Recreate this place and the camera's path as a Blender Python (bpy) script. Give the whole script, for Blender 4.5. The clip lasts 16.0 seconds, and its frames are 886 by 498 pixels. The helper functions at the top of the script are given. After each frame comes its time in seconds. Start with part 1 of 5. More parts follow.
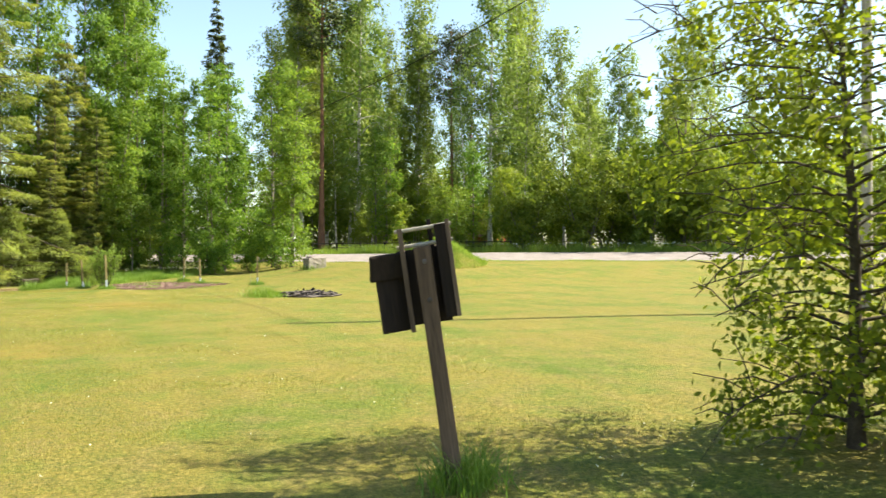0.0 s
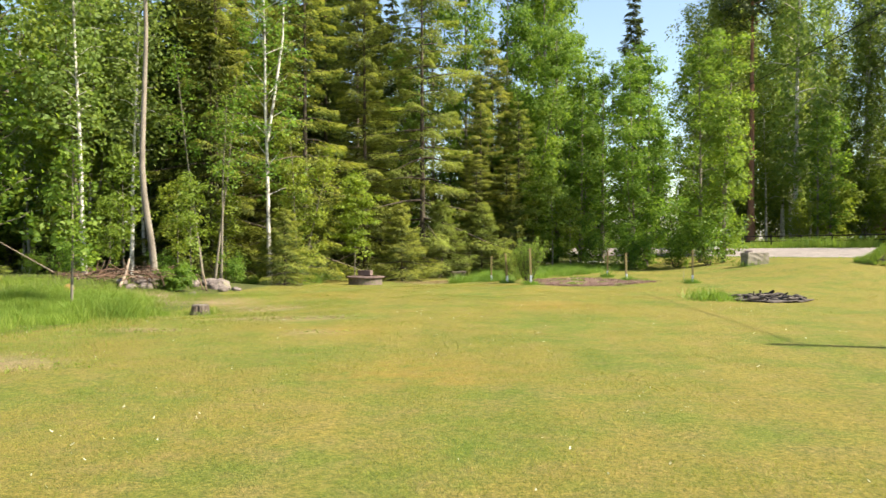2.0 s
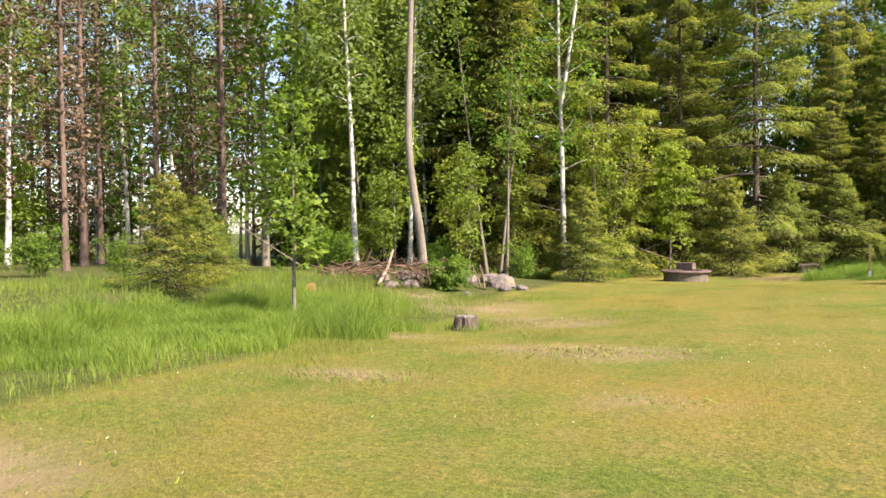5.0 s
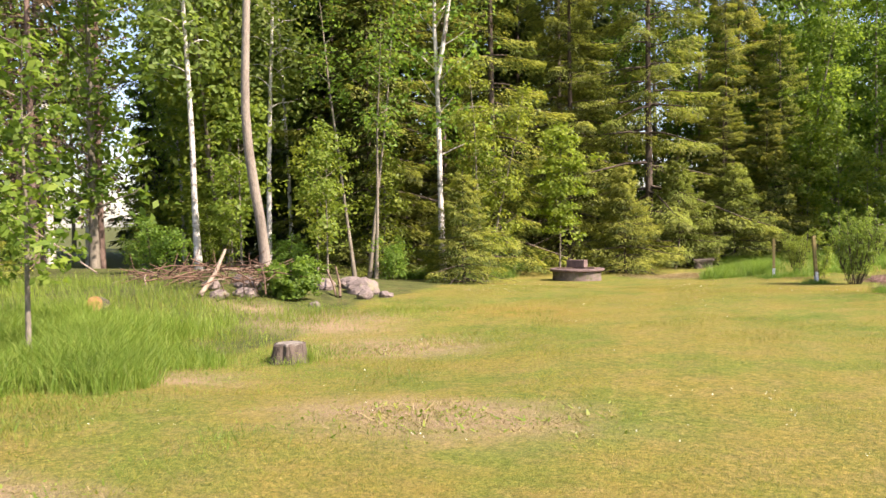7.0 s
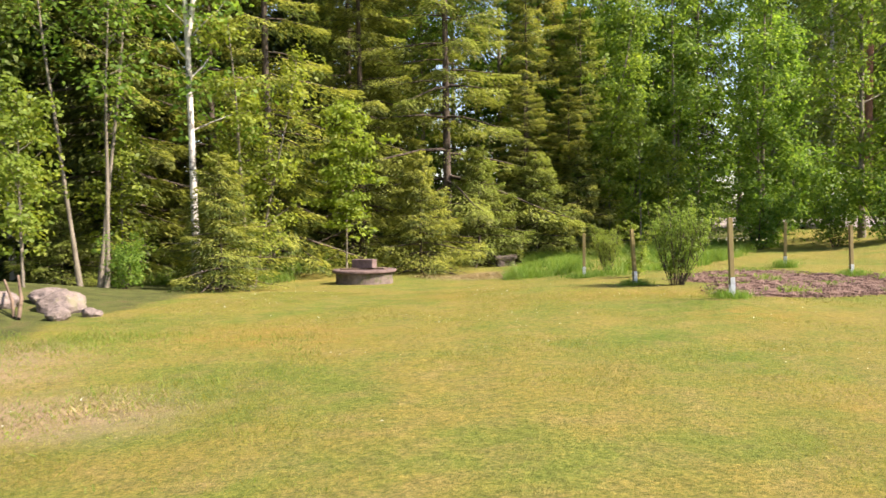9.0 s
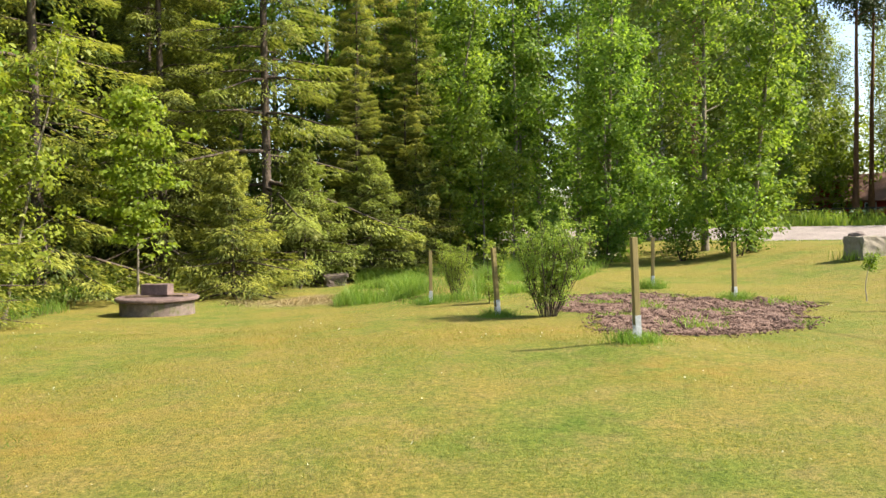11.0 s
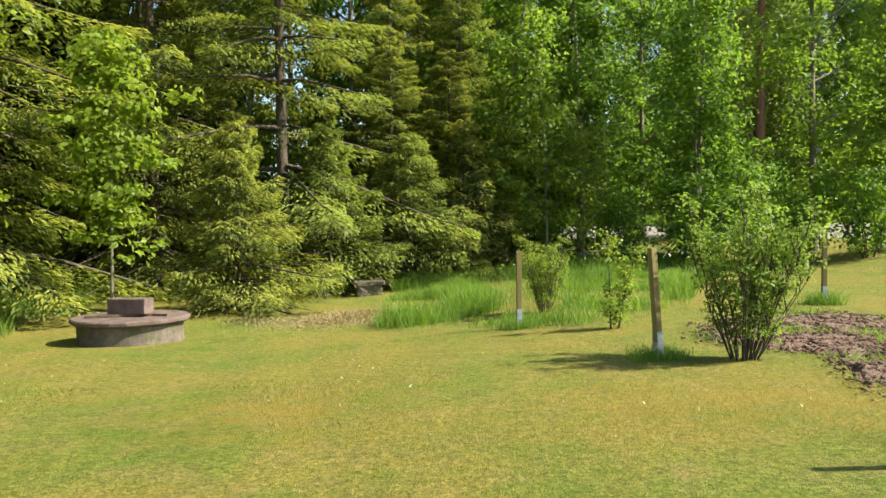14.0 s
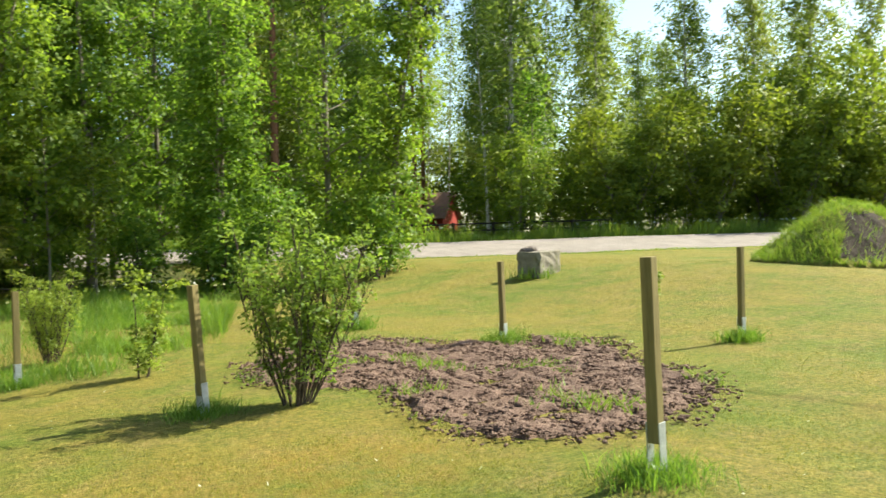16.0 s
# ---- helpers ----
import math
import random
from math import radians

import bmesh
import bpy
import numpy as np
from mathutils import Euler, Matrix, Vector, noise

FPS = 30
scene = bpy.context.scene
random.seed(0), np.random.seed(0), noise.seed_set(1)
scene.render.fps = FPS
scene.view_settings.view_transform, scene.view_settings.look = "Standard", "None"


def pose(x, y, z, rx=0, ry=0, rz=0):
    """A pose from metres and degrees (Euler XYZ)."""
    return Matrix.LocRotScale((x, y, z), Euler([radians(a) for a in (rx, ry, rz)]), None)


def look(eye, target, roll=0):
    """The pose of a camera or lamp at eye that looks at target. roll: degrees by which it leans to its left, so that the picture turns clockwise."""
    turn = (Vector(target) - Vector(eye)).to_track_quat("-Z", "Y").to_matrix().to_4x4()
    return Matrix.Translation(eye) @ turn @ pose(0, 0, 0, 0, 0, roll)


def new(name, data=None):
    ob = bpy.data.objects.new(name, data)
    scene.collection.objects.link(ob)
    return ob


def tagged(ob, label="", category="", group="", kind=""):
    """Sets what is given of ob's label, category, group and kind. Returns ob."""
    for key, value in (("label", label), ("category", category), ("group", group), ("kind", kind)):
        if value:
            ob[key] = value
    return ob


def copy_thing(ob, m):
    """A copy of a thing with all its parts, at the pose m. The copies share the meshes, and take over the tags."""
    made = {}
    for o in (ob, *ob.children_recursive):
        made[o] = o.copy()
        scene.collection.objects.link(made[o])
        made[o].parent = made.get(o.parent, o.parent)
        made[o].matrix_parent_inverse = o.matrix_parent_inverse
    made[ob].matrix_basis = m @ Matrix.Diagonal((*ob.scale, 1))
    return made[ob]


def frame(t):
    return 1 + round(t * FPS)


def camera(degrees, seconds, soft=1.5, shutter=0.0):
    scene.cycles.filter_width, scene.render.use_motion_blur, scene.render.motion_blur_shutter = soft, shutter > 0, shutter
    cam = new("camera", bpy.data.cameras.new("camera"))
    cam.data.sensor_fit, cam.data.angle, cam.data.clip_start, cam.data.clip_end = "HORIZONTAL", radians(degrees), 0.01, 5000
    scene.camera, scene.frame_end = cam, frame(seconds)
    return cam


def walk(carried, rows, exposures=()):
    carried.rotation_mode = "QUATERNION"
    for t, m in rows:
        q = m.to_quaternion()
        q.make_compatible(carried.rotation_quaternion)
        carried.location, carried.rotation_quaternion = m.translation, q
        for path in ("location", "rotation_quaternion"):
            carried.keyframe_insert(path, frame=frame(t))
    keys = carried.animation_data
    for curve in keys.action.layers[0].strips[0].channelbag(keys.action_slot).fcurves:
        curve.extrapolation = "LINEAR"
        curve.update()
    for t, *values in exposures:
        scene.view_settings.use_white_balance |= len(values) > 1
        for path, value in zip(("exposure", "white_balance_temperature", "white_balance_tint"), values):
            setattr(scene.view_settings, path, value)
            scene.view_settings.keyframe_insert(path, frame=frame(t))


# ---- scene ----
cam = camera(57.0, 16.0, soft=1.5, shutter=0.15)
PATH = [
    (0, (6.983, -9.873, 1.438), (7.583, -7.965, 1.432), -0.2),
    (0.5, (6.889, -9.119, 1.419), (7.258, -7.154, 1.409), -0.1),
    (1, (6.804, -8.259, 1.39), (6.924, -6.262, 1.376), -0.4),
    (1.5, (6.636, -7.085, 1.387), (6.515, -5.089, 1.367), -0.2),
    (2, (6.416, -6.027, 1.406), (6.049, -4.061, 1.388), -0.2),
    (2.5, (6.268, -5.201, 1.39), (5.697, -3.284, 1.367), -0.0),
    (3, (5.878, -4.236, 1.318), (5.076, -2.403, 1.293), -0.0),
    (3.5, (5.513, -3.412, 1.275), (4.583, -1.642, 1.25), -0.0),
    (3.7, (5.362, -3.049, 1.284), (4.384, -1.304, 1.265), -0.0),
    (5.8, (3.506, 1.35, 1.388), (2.466, 3.058, 1.328), -0.9),
    (6, (3.439, 1.652, 1.389), (2.442, 3.385, 1.334), -0.8),
    (6.5, (3.343, 2.317, 1.397), (2.428, 4.094, 1.332), -0.9),
    (7, (3.18, 3.122, 1.406), (2.37, 4.95, 1.339), -0.9),
    (7.5, (3.002, 3.92, 1.423), (2.269, 5.779, 1.349), -0.9),
    (8, (2.874, 4.841, 1.413), (2.248, 6.74, 1.347), -0.8),
    (8.5, (2.743, 5.768, 1.4), (2.226, 7.699, 1.334), -0.8),
    (9, (2.615, 6.913, 1.302), (2.26, 8.879, 1.218), -0.9),
    (9.5, (2.501, 7.718, 1.282), (2.342, 9.71, 1.188), -0.8),
    (10, (2.389, 8.495, 1.353), (2.322, 10.491, 1.255), -1.1),
    (10.2, (2.365, 8.837, 1.408), (2.328, 10.835, 1.318), -1.0),
    (12.3, (1.778, 12.137, 1.305), (1.906, 14.132, 1.243), -0.8),
    (12.5, (1.664, 12.446, 1.288), (1.758, 14.442, 1.219), -0.9),
    (13, (1.406, 13.225, 1.264), (1.415, 15.223, 1.194), -0.9),
    (13.5, (1.334, 14.01, 1.246), (1.329, 16.008, 1.18), -0.8),
    (14, (1.337, 14.737, 1.259), (1.37, 16.735, 1.189), -0.8),
    (14.5, (1.423, 15.266, 1.265), (1.658, 17.25, 1.182), -0.8),
    (15, (1.491, 15.705, 1.268), (1.983, 17.642, 1.189), -0.7),
    (15.5, (1.527, 15.822, 1.352), (2.315, 17.658, 1.267), -0.8),
    (16, (1.427, 15.804, 1.336), (2.55, 17.459, 1.298), -1.4),
]
walk(cam, [(t, look(eye, target, roll)) for t, eye, target, roll in PATH], exposures=[(0.0, 1.6, 6900, 4), (1.5, 1.42, 6900, 7), (3.5, 1.4, 6900, 11), (7.0, 1.5, 6900, 24), (9.0, 1.5, 6900, 20), (12.5, 1.4, 6900, 4), (14.5, 1.34, 6900, -2), (16.0, 1.37, 6900, -2)])

# ---- sky and sun ----
SUN_AZ, SUN_EL = math.atan2(0.99, -0.10), radians(43)
world = bpy.data.worlds.new("sky")
scene.world = world
world.use_nodes = True
wn = world.node_tree.nodes
sky = wn.new("ShaderNodeTexSky")
sky.sky_type = "NISHITA"
sky.sun_disc = False
sky.sun_elevation, sky.sun_rotation = SUN_EL, SUN_AZ
wn["Background"].inputs[1].default_value = 0.105
world.node_tree.links.new(sky.outputs[0], wn["Background"].inputs[0])
sun = new("sun", bpy.data.lights.new("sun", "SUN"))
sun.data.energy, sun.data.angle, sun.data.color = 4.9, radians(0.53), (1.0, 0.93, 0.80)
sun_way = Vector((math.cos(SUN_EL) * math.sin(SUN_AZ), math.cos(SUN_EL) * math.cos(SUN_AZ), math.sin(SUN_EL)))
sun.matrix_world = look(sun_way * 60, (0, 0, 0))


# ---- ground shape ----
def ease(a):
    a = min(1.0, max(0.0, a))
    return a * a * (3 - 2 * a)


ROAD_P, ROAD_D = Vector((16.0, 39.6)), Vector((0.866, -0.5))
ROAD_N = Vector((0.5, 0.866))
ROAD_W = 5.0


def road_s(x, y):
    """Distance past the road's near edge, negative on the lawn."""
    return (x - ROAD_P.x) * ROAD_N.x + (y - ROAD_P.y) * ROAD_N.y


def ground(x, y):
    s = road_s(x, y)
    z = -0.24 * ease((y - 19) / 8) * ease((6 - x) / 6) - 0.10 * ease((3 - x) / 4) * ease((y - 7) / 5)
    z += 0.62 * ease((x - 8.5) / 7.0) * ease((y - 17) / 9)
    z += 0.45 * ease((-4.6 - x) / 3.5) * ease((y - 3) / 6) * ease((24 - y) / 6)
    z += 0.11 * math.exp(-(((x - 4.55) / 0.8) ** 2 + ((y - 18.5) / 0.8) ** 2))
    z -= 0.15 * math.exp(-(((x + 2.3) / 2.2) ** 2 + ((y - 11.0) / 2.6) ** 2))
    level = 0.5 + 0.10 * ease((x - 14) / 14)
    k = ease((s + 7) / 6)
    z = z * (1 - k) + level * k
    z += 0.42 * min(1.0, max(0.0, s / ROAD_W)) + 0.15 * ease((s - ROAD_W - 1.0) / 4)
    return z + 0.02 * noise.noise((x * 0.35, y * 0.35, 3.1))


def cover(x, y):
    """0 on the mown lawn, 1 on wild ground."""
    wob = 0.8 * noise.noise((x * 0.4, y * 0.4, 7.0))
    s = road_s(x, y)
    edge = -3.0 - 0.16 * (y - 8) * (1 if y < 20 else 0.75) if y > 0 else -1.72 + 0.75 * y
    left = ease((edge - x + wob) / 1.2 + 0.5)
    back = ease((y - 33.5 - 0.12 * x + wob) / 2.0) if x < 9 else 0.0
    return max(left, back, ease((s - ROAD_W + 0.3) / 0.8))


# ---- material helpers ----
def material(name, rough=0.8, spec=0.3):
    m = bpy.data.materials.new(name)
    m.use_nodes = True
    b = m.node_tree.nodes["Principled BSDF"]
    b.inputs["Roughness"].default_value = rough
    b.inputs["Specular IOR Level"].default_value = spec
    return m, m.node_tree.nodes, m.node_tree.links, b


def noise_tex(nodes, links, scale, detail=6.0, rough=0.6, coords="Object"):
    tc = nodes.new("ShaderNodeTexCoord")
    n = nodes.new("ShaderNodeTexNoise")
    n.inputs["Scale"].default_value, n.inputs["Detail"].default_value, n.inputs["Roughness"].default_value = scale, detail, rough
    links.new(tc.outputs[coords], n.inputs["Vector"])
    return n


def ramp(nodes, links, src, stops):
    r = nodes.new("ShaderNodeValToRGB")
    els = r.color_ramp.elements
    while len(els) < len(stops):
        els.new(0.5)
    for e, (p, c) in zip(els, stops):
        e.position, e.color = p, (*c, 1)
    links.new(src, r.inputs[0])
    return r


def mix(nodes, links, fac, a, b, mode="MIX"):
    m = nodes.new("ShaderNodeMix")
    m.data_type, m.blend_type = "RGBA", mode
    for slot, v in ((0, fac), (6, a), (7, b)):
        if isinstance(v, (int, float)):
            m.inputs[slot].default_value = v
        elif isinstance(v, tuple):
            m.inputs[slot].default_value = (*v, 1)
        else:
            links.new(v, m.inputs[slot])
    return m.outputs[2]


def bump(nodes, links, height, b, strength=0.4, dist=0.02):
    n = nodes.new("ShaderNodeBump")
    n.inputs["Strength"].default_value, n.inputs["Distance"].default_value = strength, dist
    links.new(height, n.inputs["Height"])
    links.new(n.outputs[0], b.inputs["Normal"])


def surface(name, dark, light, scale=6.0, fine=60.0, rough=0.85, relief=0.5, dist=0.01, stretch=None, spec=0.25, metal=0.0, stain=None):
    """A weathered surface: broad patches, fine grain and relief."""
    m, nd, ln, b = material(name, rough, spec)
    b.inputs["Metallic"].default_value = metal
    n1, n2 = noise_tex(nd, ln, scale), noise_tex(nd, ln, fine, 4)
    if stretch:
        for n in (n1, n2):
            mp = nd.new("ShaderNodeMapping")
            mp.inputs["Scale"].default_value = stretch
            ln.new(n.inputs["Vector"].links[0].from_socket, mp.inputs[0])
            ln.new(mp.outputs[0], n.inputs["Vector"])
    c1 = ramp(nd, ln, n1.outputs[0], [(0.3, dark), (0.7, light)]).outputs[0]
    g = ramp(nd, ln, n2.outputs[0], [(0.3, (0.55, 0.55, 0.55)), (0.7, (1.25, 1.25, 1.25))]).outputs[0]
    col = mix(nd, ln, 0.7, c1, g, "MULTIPLY")
    if stain:
        n3 = noise_tex(nd, ln, scale * 0.6, 8, 0.7)
        f = ramp(nd, ln, n3.outputs[0], [(0.52, (0, 0, 0)), (0.62, (1, 1, 1))]).outputs[0]
        col = mix(nd, ln, f, col, stain)
    ln.new(col, b.inputs["Base Color"])
    bump(nd, ln, n2.outputs[0], b, relief, dist)
    return m


def leaf_material(name, a, b_, c, trans=0.45, rough=0.5):
    """Leaves that let light through; each leaf and each tree a little different."""
    m, nd, ln, b = material(name, rough, 0.25)
    gi, oi = nd.new("ShaderNodeNewGeometry"), nd.new("ShaderNodeObjectInfo")
    col = ramp(nd, ln, gi.outputs["Random Per Island"], [(0.0, a), (0.55, b_), (1.0, c)]).outputs[0]
    n = noise_tex(nd, ln, 0.55, 3)
    shade = ramp(nd, ln, n.outputs[0], [(0.3, (0.72, 0.76, 0.72)), (0.7, (1.2, 1.15, 1.05))]).outputs[0]
    col = mix(nd, ln, 1.0, col, shade, "MULTIPLY")
    tint = ramp(nd, ln, oi.outputs["Random"], [(0.0, (0.85, 0.95, 0.9)), (1.0, (1.15, 1.05, 0.95))]).outputs[0]
    col = mix(nd, ln, 1.0, col, tint, "MULTIPLY")
    ln.new(col, b.inputs["Base Color"])
    t = nd.new("ShaderNodeBsdfTranslucent")
    warm = mix(nd, ln, 1.0, col, (1.25, 1.22, 0.75), "MULTIPLY")
    ln.new(warm, t.inputs[0])
    mx = nd.new("ShaderNodeMixShader")
    mx.inputs[0].default_value = trans
    ln.new(b.outputs[0], mx.inputs[1])
    ln.new(t.outputs[0], mx.inputs[2])
    ln.new(mx.outputs[0], nd["Material Output"].inputs[0])
    return m


def ground_material():
    m, nd, ln, b = material("lawn_and_forest_floor", 0.9, 0.15)
    big, mid, fine = noise_tex(nd, ln, 0.42, 7, 0.68), noise_tex(nd, ln, 2.6, 6, 0.65), noise_tex(nd, ln, 75, 4, 0.7)
    lawn = ramp(nd, ln, big.outputs[0], [(0.30, (0.095, 0.145, 0.020)), (0.44, (0.160, 0.178, 0.036)), (0.57, (0.232, 0.190, 0.049)), (0.75, (0.135, 0.174, 0.029))]).outputs[0]
    dry = ramp(nd, ln, mid.outputs[0], [(0.46, (0, 0, 0)), (0.70, (0.8, 0.8, 0.8))]).outputs[0]
    lawn = mix(nd, ln, dry, lawn, (0.240, 0.187, 0.074))
    speck = ramp(nd, ln, noise_tex(nd, ln, 14, 5, 0.75).outputs[0], [(0.40, (0.50, 0.60, 0.42)), (0.60, (1.2, 1.16, 1.1))]).outputs[0]
    lawn = mix(nd, ln, 0.6, lawn, speck, "MULTIPLY")
    tuft = noise_tex(nd, ln, 34, 5, 0.75)
    lawn = mix(nd, ln, 0.85, lawn, ramp(nd, ln, tuft.outputs[0], [(0.36, (0.48, 0.60, 0.42)), (0.52, (1.0, 1.0, 0.95)), (0.66, (1.55, 1.40, 1.35))]).outputs[0], "MULTIPLY")
    tc = nd.new("ShaderNodeTexCoord")
    sw = nd.new("ShaderNodeTexWave")
    mp = nd.new("ShaderNodeMapping")
    mp.inputs["Rotation"].default_value = (0, 0, radians(-9))
    ln.new(tc.outputs["Object"], mp.inputs[0])
    ln.new(mp.outputs[0], sw.inputs[0])
    sw.inputs["Scale"].default_value, sw.inputs["Distortion"].default_value, sw.inputs["Detail"].default_value = 0.32, 1.6, 3
    stripe = ramp(nd, ln, sw.outputs["Fac"], [(0.3, (0.97, 0.98, 0.97)), (0.7, (1.03, 1.02, 1.03))]).outputs[0]
    lawn = mix(nd, ln, 1.0, lawn, stripe, "MULTIPLY")
    grain = ramp(nd, ln, fine.outputs[0], [(0.3, (0.5, 0.55, 0.5)), (0.7, (1.35, 1.3, 1.3))]).outputs[0]
    lawn = mix(nd, ln, 0.8, lawn, grain, "MULTIPLY")
    wild = ramp(nd, ln, mid.outputs[0], [(0.35, (0.055, 0.060, 0.020)), (0.55, (0.090, 0.105, 0.028)), (0.7, (0.120, 0.085, 0.045))]).outputs[0]
    wild = mix(nd, ln, 0.7, wild, grain, "MULTIPLY")
    at = nd.new("ShaderNodeAttribute")
    at.attribute_name = "cover"
    ad = nd.new("ShaderNodeMath")
    ad.operation = "MULTIPLY_ADD"
    ln.new(mid.outputs[0], ad.inputs[0])
    ad.inputs[1].default_value = 0.6
    ln.new(at.outputs["Fac"], ad.inputs[2])
    f = ramp(nd, ln, ad.outputs[0], [(0.62, (0, 0, 0)), (0.95, (1, 1, 1))]).outputs[0]
    ms = nd.new("ShaderNodeAttribute")
    ms.attribute_name = "moss"
    mm = nd.new("ShaderNodeMath")
    mm.operation = "MULTIPLY"
    ln.new(ms.outputs["Fac"], mm.inputs[0])
    ln.new(ramp(nd, ln, noise_tex(nd, ln, 3.2, 6, 0.7).outputs[0], [(0.36, (0, 0, 0)), (0.60, (0.6, 0.6, 0.6))]).outputs[0], mm.inputs[1])
    lawn = mix(nd, ln, mm.outputs[0], lawn, mix(nd, ln, 0.7, (0.27, 0.165, 0.035), grain, "MULTIPLY"))
    col = mix(nd, ln, f, lawn, wild)
    bare = nd.new("ShaderNodeAttribute")
    bare.attribute_name = "bare"
    ba = nd.new("ShaderNodeMath")
    ba.operation = "MULTIPLY"
    ln.new(bare.outputs["Fac"], ba.inputs[0])
    ln.new(ramp(nd, ln, noise_tex(nd, ln, 5.0, 6, 0.7).outputs[0], [(0.30, (0, 0, 0)), (0.52, (1, 1, 1))]).outputs[0], ba.inputs[1])
    col = mix(nd, ln, ba.outputs[0], col, mix(nd, ln, 0.6, (0.30, 0.215, 0.135), grain, "MULTIPLY"))
    ln.new(col, b.inputs["Base Color"])
    bump(nd, ln, mix(nd, ln, 0.5, fine.outputs[0], tuft.outputs[0]), b, 0.9, 0.035)
    return m


M_GROUND = ground_material()
M_ROAD = surface("gravel_road", (0.22, 0.19, 0.175), (0.33, 0.285, 0.265), 1.2, 90, 0.95, 0.6, 0.02)
M_SOIL = surface("dug_soil", (0.105, 0.062, 0.048), (0.265, 0.172, 0.135), 7, 70, 0.95, 0.9, 0.03)
M_DARKSOIL = surface("dark_soil", (0.025, 0.018, 0.013), (0.07, 0.05, 0.035), 5, 50, 0.95, 0.9, 0.03)
M_TIMBER = surface("weathered_post_timber", (0.20, 0.155, 0.065), (0.31, 0.25, 0.11), 5, 70, 0.8, 0.5, 0.004, (1, 1, 0.06))
M_OLDWOOD = surface("old_grey_brown_wood", (0.075, 0.050, 0.034), (0.23, 0.165, 0.115), 7, 80, 0.85, 0.7, 0.004, (1, 1, 0.07))
M_POSTWOOD = surface("dark_weathered_post", (0.048, 0.031, 0.020), (0.180, 0.122, 0.082), 7, 80, 0.85, 0.8, 0.004, (1, 1, 0.07))
M_DARKBOARD = surface("dark_stained_board", (0.011, 0.0075, 0.006), (0.032, 0.021, 0.015), 6, 70, 0.85, 0.5, 0.003, (1, 1, 0.08))
M_GREYWOOD = surface("bleached_wood", (0.28, 0.24, 0.19), (0.45, 0.40, 0.33), 6, 80, 0.85, 0.5, 0.004, (1, 1, 0.1))
M_DEADLIMB = surface("dry_barkless_limb", (0.17, 0.125, 0.09), (0.34, 0.27, 0.20), 6, 80, 0.85, 0.6, 0.004, (1, 1, 0.1))
M_DRYTWIG = surface("dry_reddish_twigs", (0.075, 0.042, 0.028), (0.19, 0.115, 0.078), 7, 80, 0.85, 0.6, 0.004)
M_GREYSTUMP = surface("grey_cut_wood", (0.14, 0.12, 0.10), (0.30, 0.27, 0.23), 12, 70, 0.9, 0.8, 0.006)
M_FRESHWOOD = surface("fresh_sawn_wood", (0.36, 0.17, 0.07), (0.52, 0.28, 0.13), 10, 80, 0.8, 0.4, 0.003)
M_ZINC = surface("galvanised_steel", (0.42, 0.45, 0.50), (0.60, 0.63, 0.68), 14, 90, 0.45, 0.1, 0.001, None, 0.5, 0.6)
M_CONCRETE = surface("mossy_concrete", (0.10, 0.076, 0.064), (0.21, 0.168, 0.145), 5, 60, 0.92, 0.7, 0.01, None, 0.2, 0.0, (0.10, 0.10, 0.05))
M_PALECONCRETE = surface("pale_concrete", (0.18, 0.155, 0.125), (0.33, 0.29, 0.24), 4, 60, 0.92, 0.6, 0.01, None, 0.2, 0.0, (0.13, 0.13, 0.07))
M_PINKSTONE = surface("reddish_cement_block", (0.095, 0.064, 0.058), (0.195, 0.138, 0.126), 6, 60, 0.92, 0.6, 0.01)
M_ROCK = surface("pale_granite", (0.12, 0.098, 0.088), (0.28, 0.225, 0.20), 4, 45, 0.9, 0.8, 0.02, None, 0.25, 0.0, (0.17, 0.16, 0.10))
M_ASH = surface("charred_wood", (0.035, 0.029, 0.025), (0.16, 0.132, 0.115), 9, 60, 0.9, 0.8, 0.01)
M_SPRUCEBARK = surface("spruce_bark", (0.055, 0.042, 0.033), (0.14, 0.11, 0.088), 6, 35, 0.95, 1.0, 0.03, (1, 1, 0.3))
M_GREYBARK = surface("aspen_bark", (0.12, 0.105, 0.08), (0.27, 0.235, 0.18), 4, 40, 0.9, 0.8, 0.02, (1, 1, 0.4))
M_PALEBARK = surface("pale_leaning_trunk_bark", (0.15, 0.125, 0.10), (0.30, 0.255, 0.205), 3, 40, 0.9, 0.8, 0.02, (1, 1, 0.35))
M_BIRCHBARK = surface("birch_bark", (0.42, 0.39, 0.35), (0.66, 0.62, 0.56), 5, 30, 0.8, 0.4, 0.01, (1, 1, 2.5), 0.25, 0.0, (0.07, 0.06, 0.05))
M_DULLBARK = surface("dull_pine_bark", (0.10, 0.066, 0.050), (0.22, 0.155, 0.125), 4, 30, 0.95, 1.0, 0.03, (1, 1, 0.35))
M_PINEBARK = surface("pine_bark", (0.16, 0.075, 0.045), (0.30, 0.15, 0.085), 4, 30, 0.95, 1.0, 0.03, (1, 1, 0.35))
M_TWIG = surface("twig_bark", (0.045, 0.033, 0.024), (0.11, 0.085, 0.06), 9, 60, 0.9, 0.5, 0.004)
M_REDPAINT = surface("red_painted_boards", (0.26, 0.03, 0.025), (0.36, 0.05, 0.04), 2, 20, 0.8, 0.3, 0.01)
M_ROOF = surface("reddish_roof_sheet", (0.22, 0.12, 0.10), (0.32, 0.19, 0.165), 1.5, 20, 0.7, 0.3, 0.01)
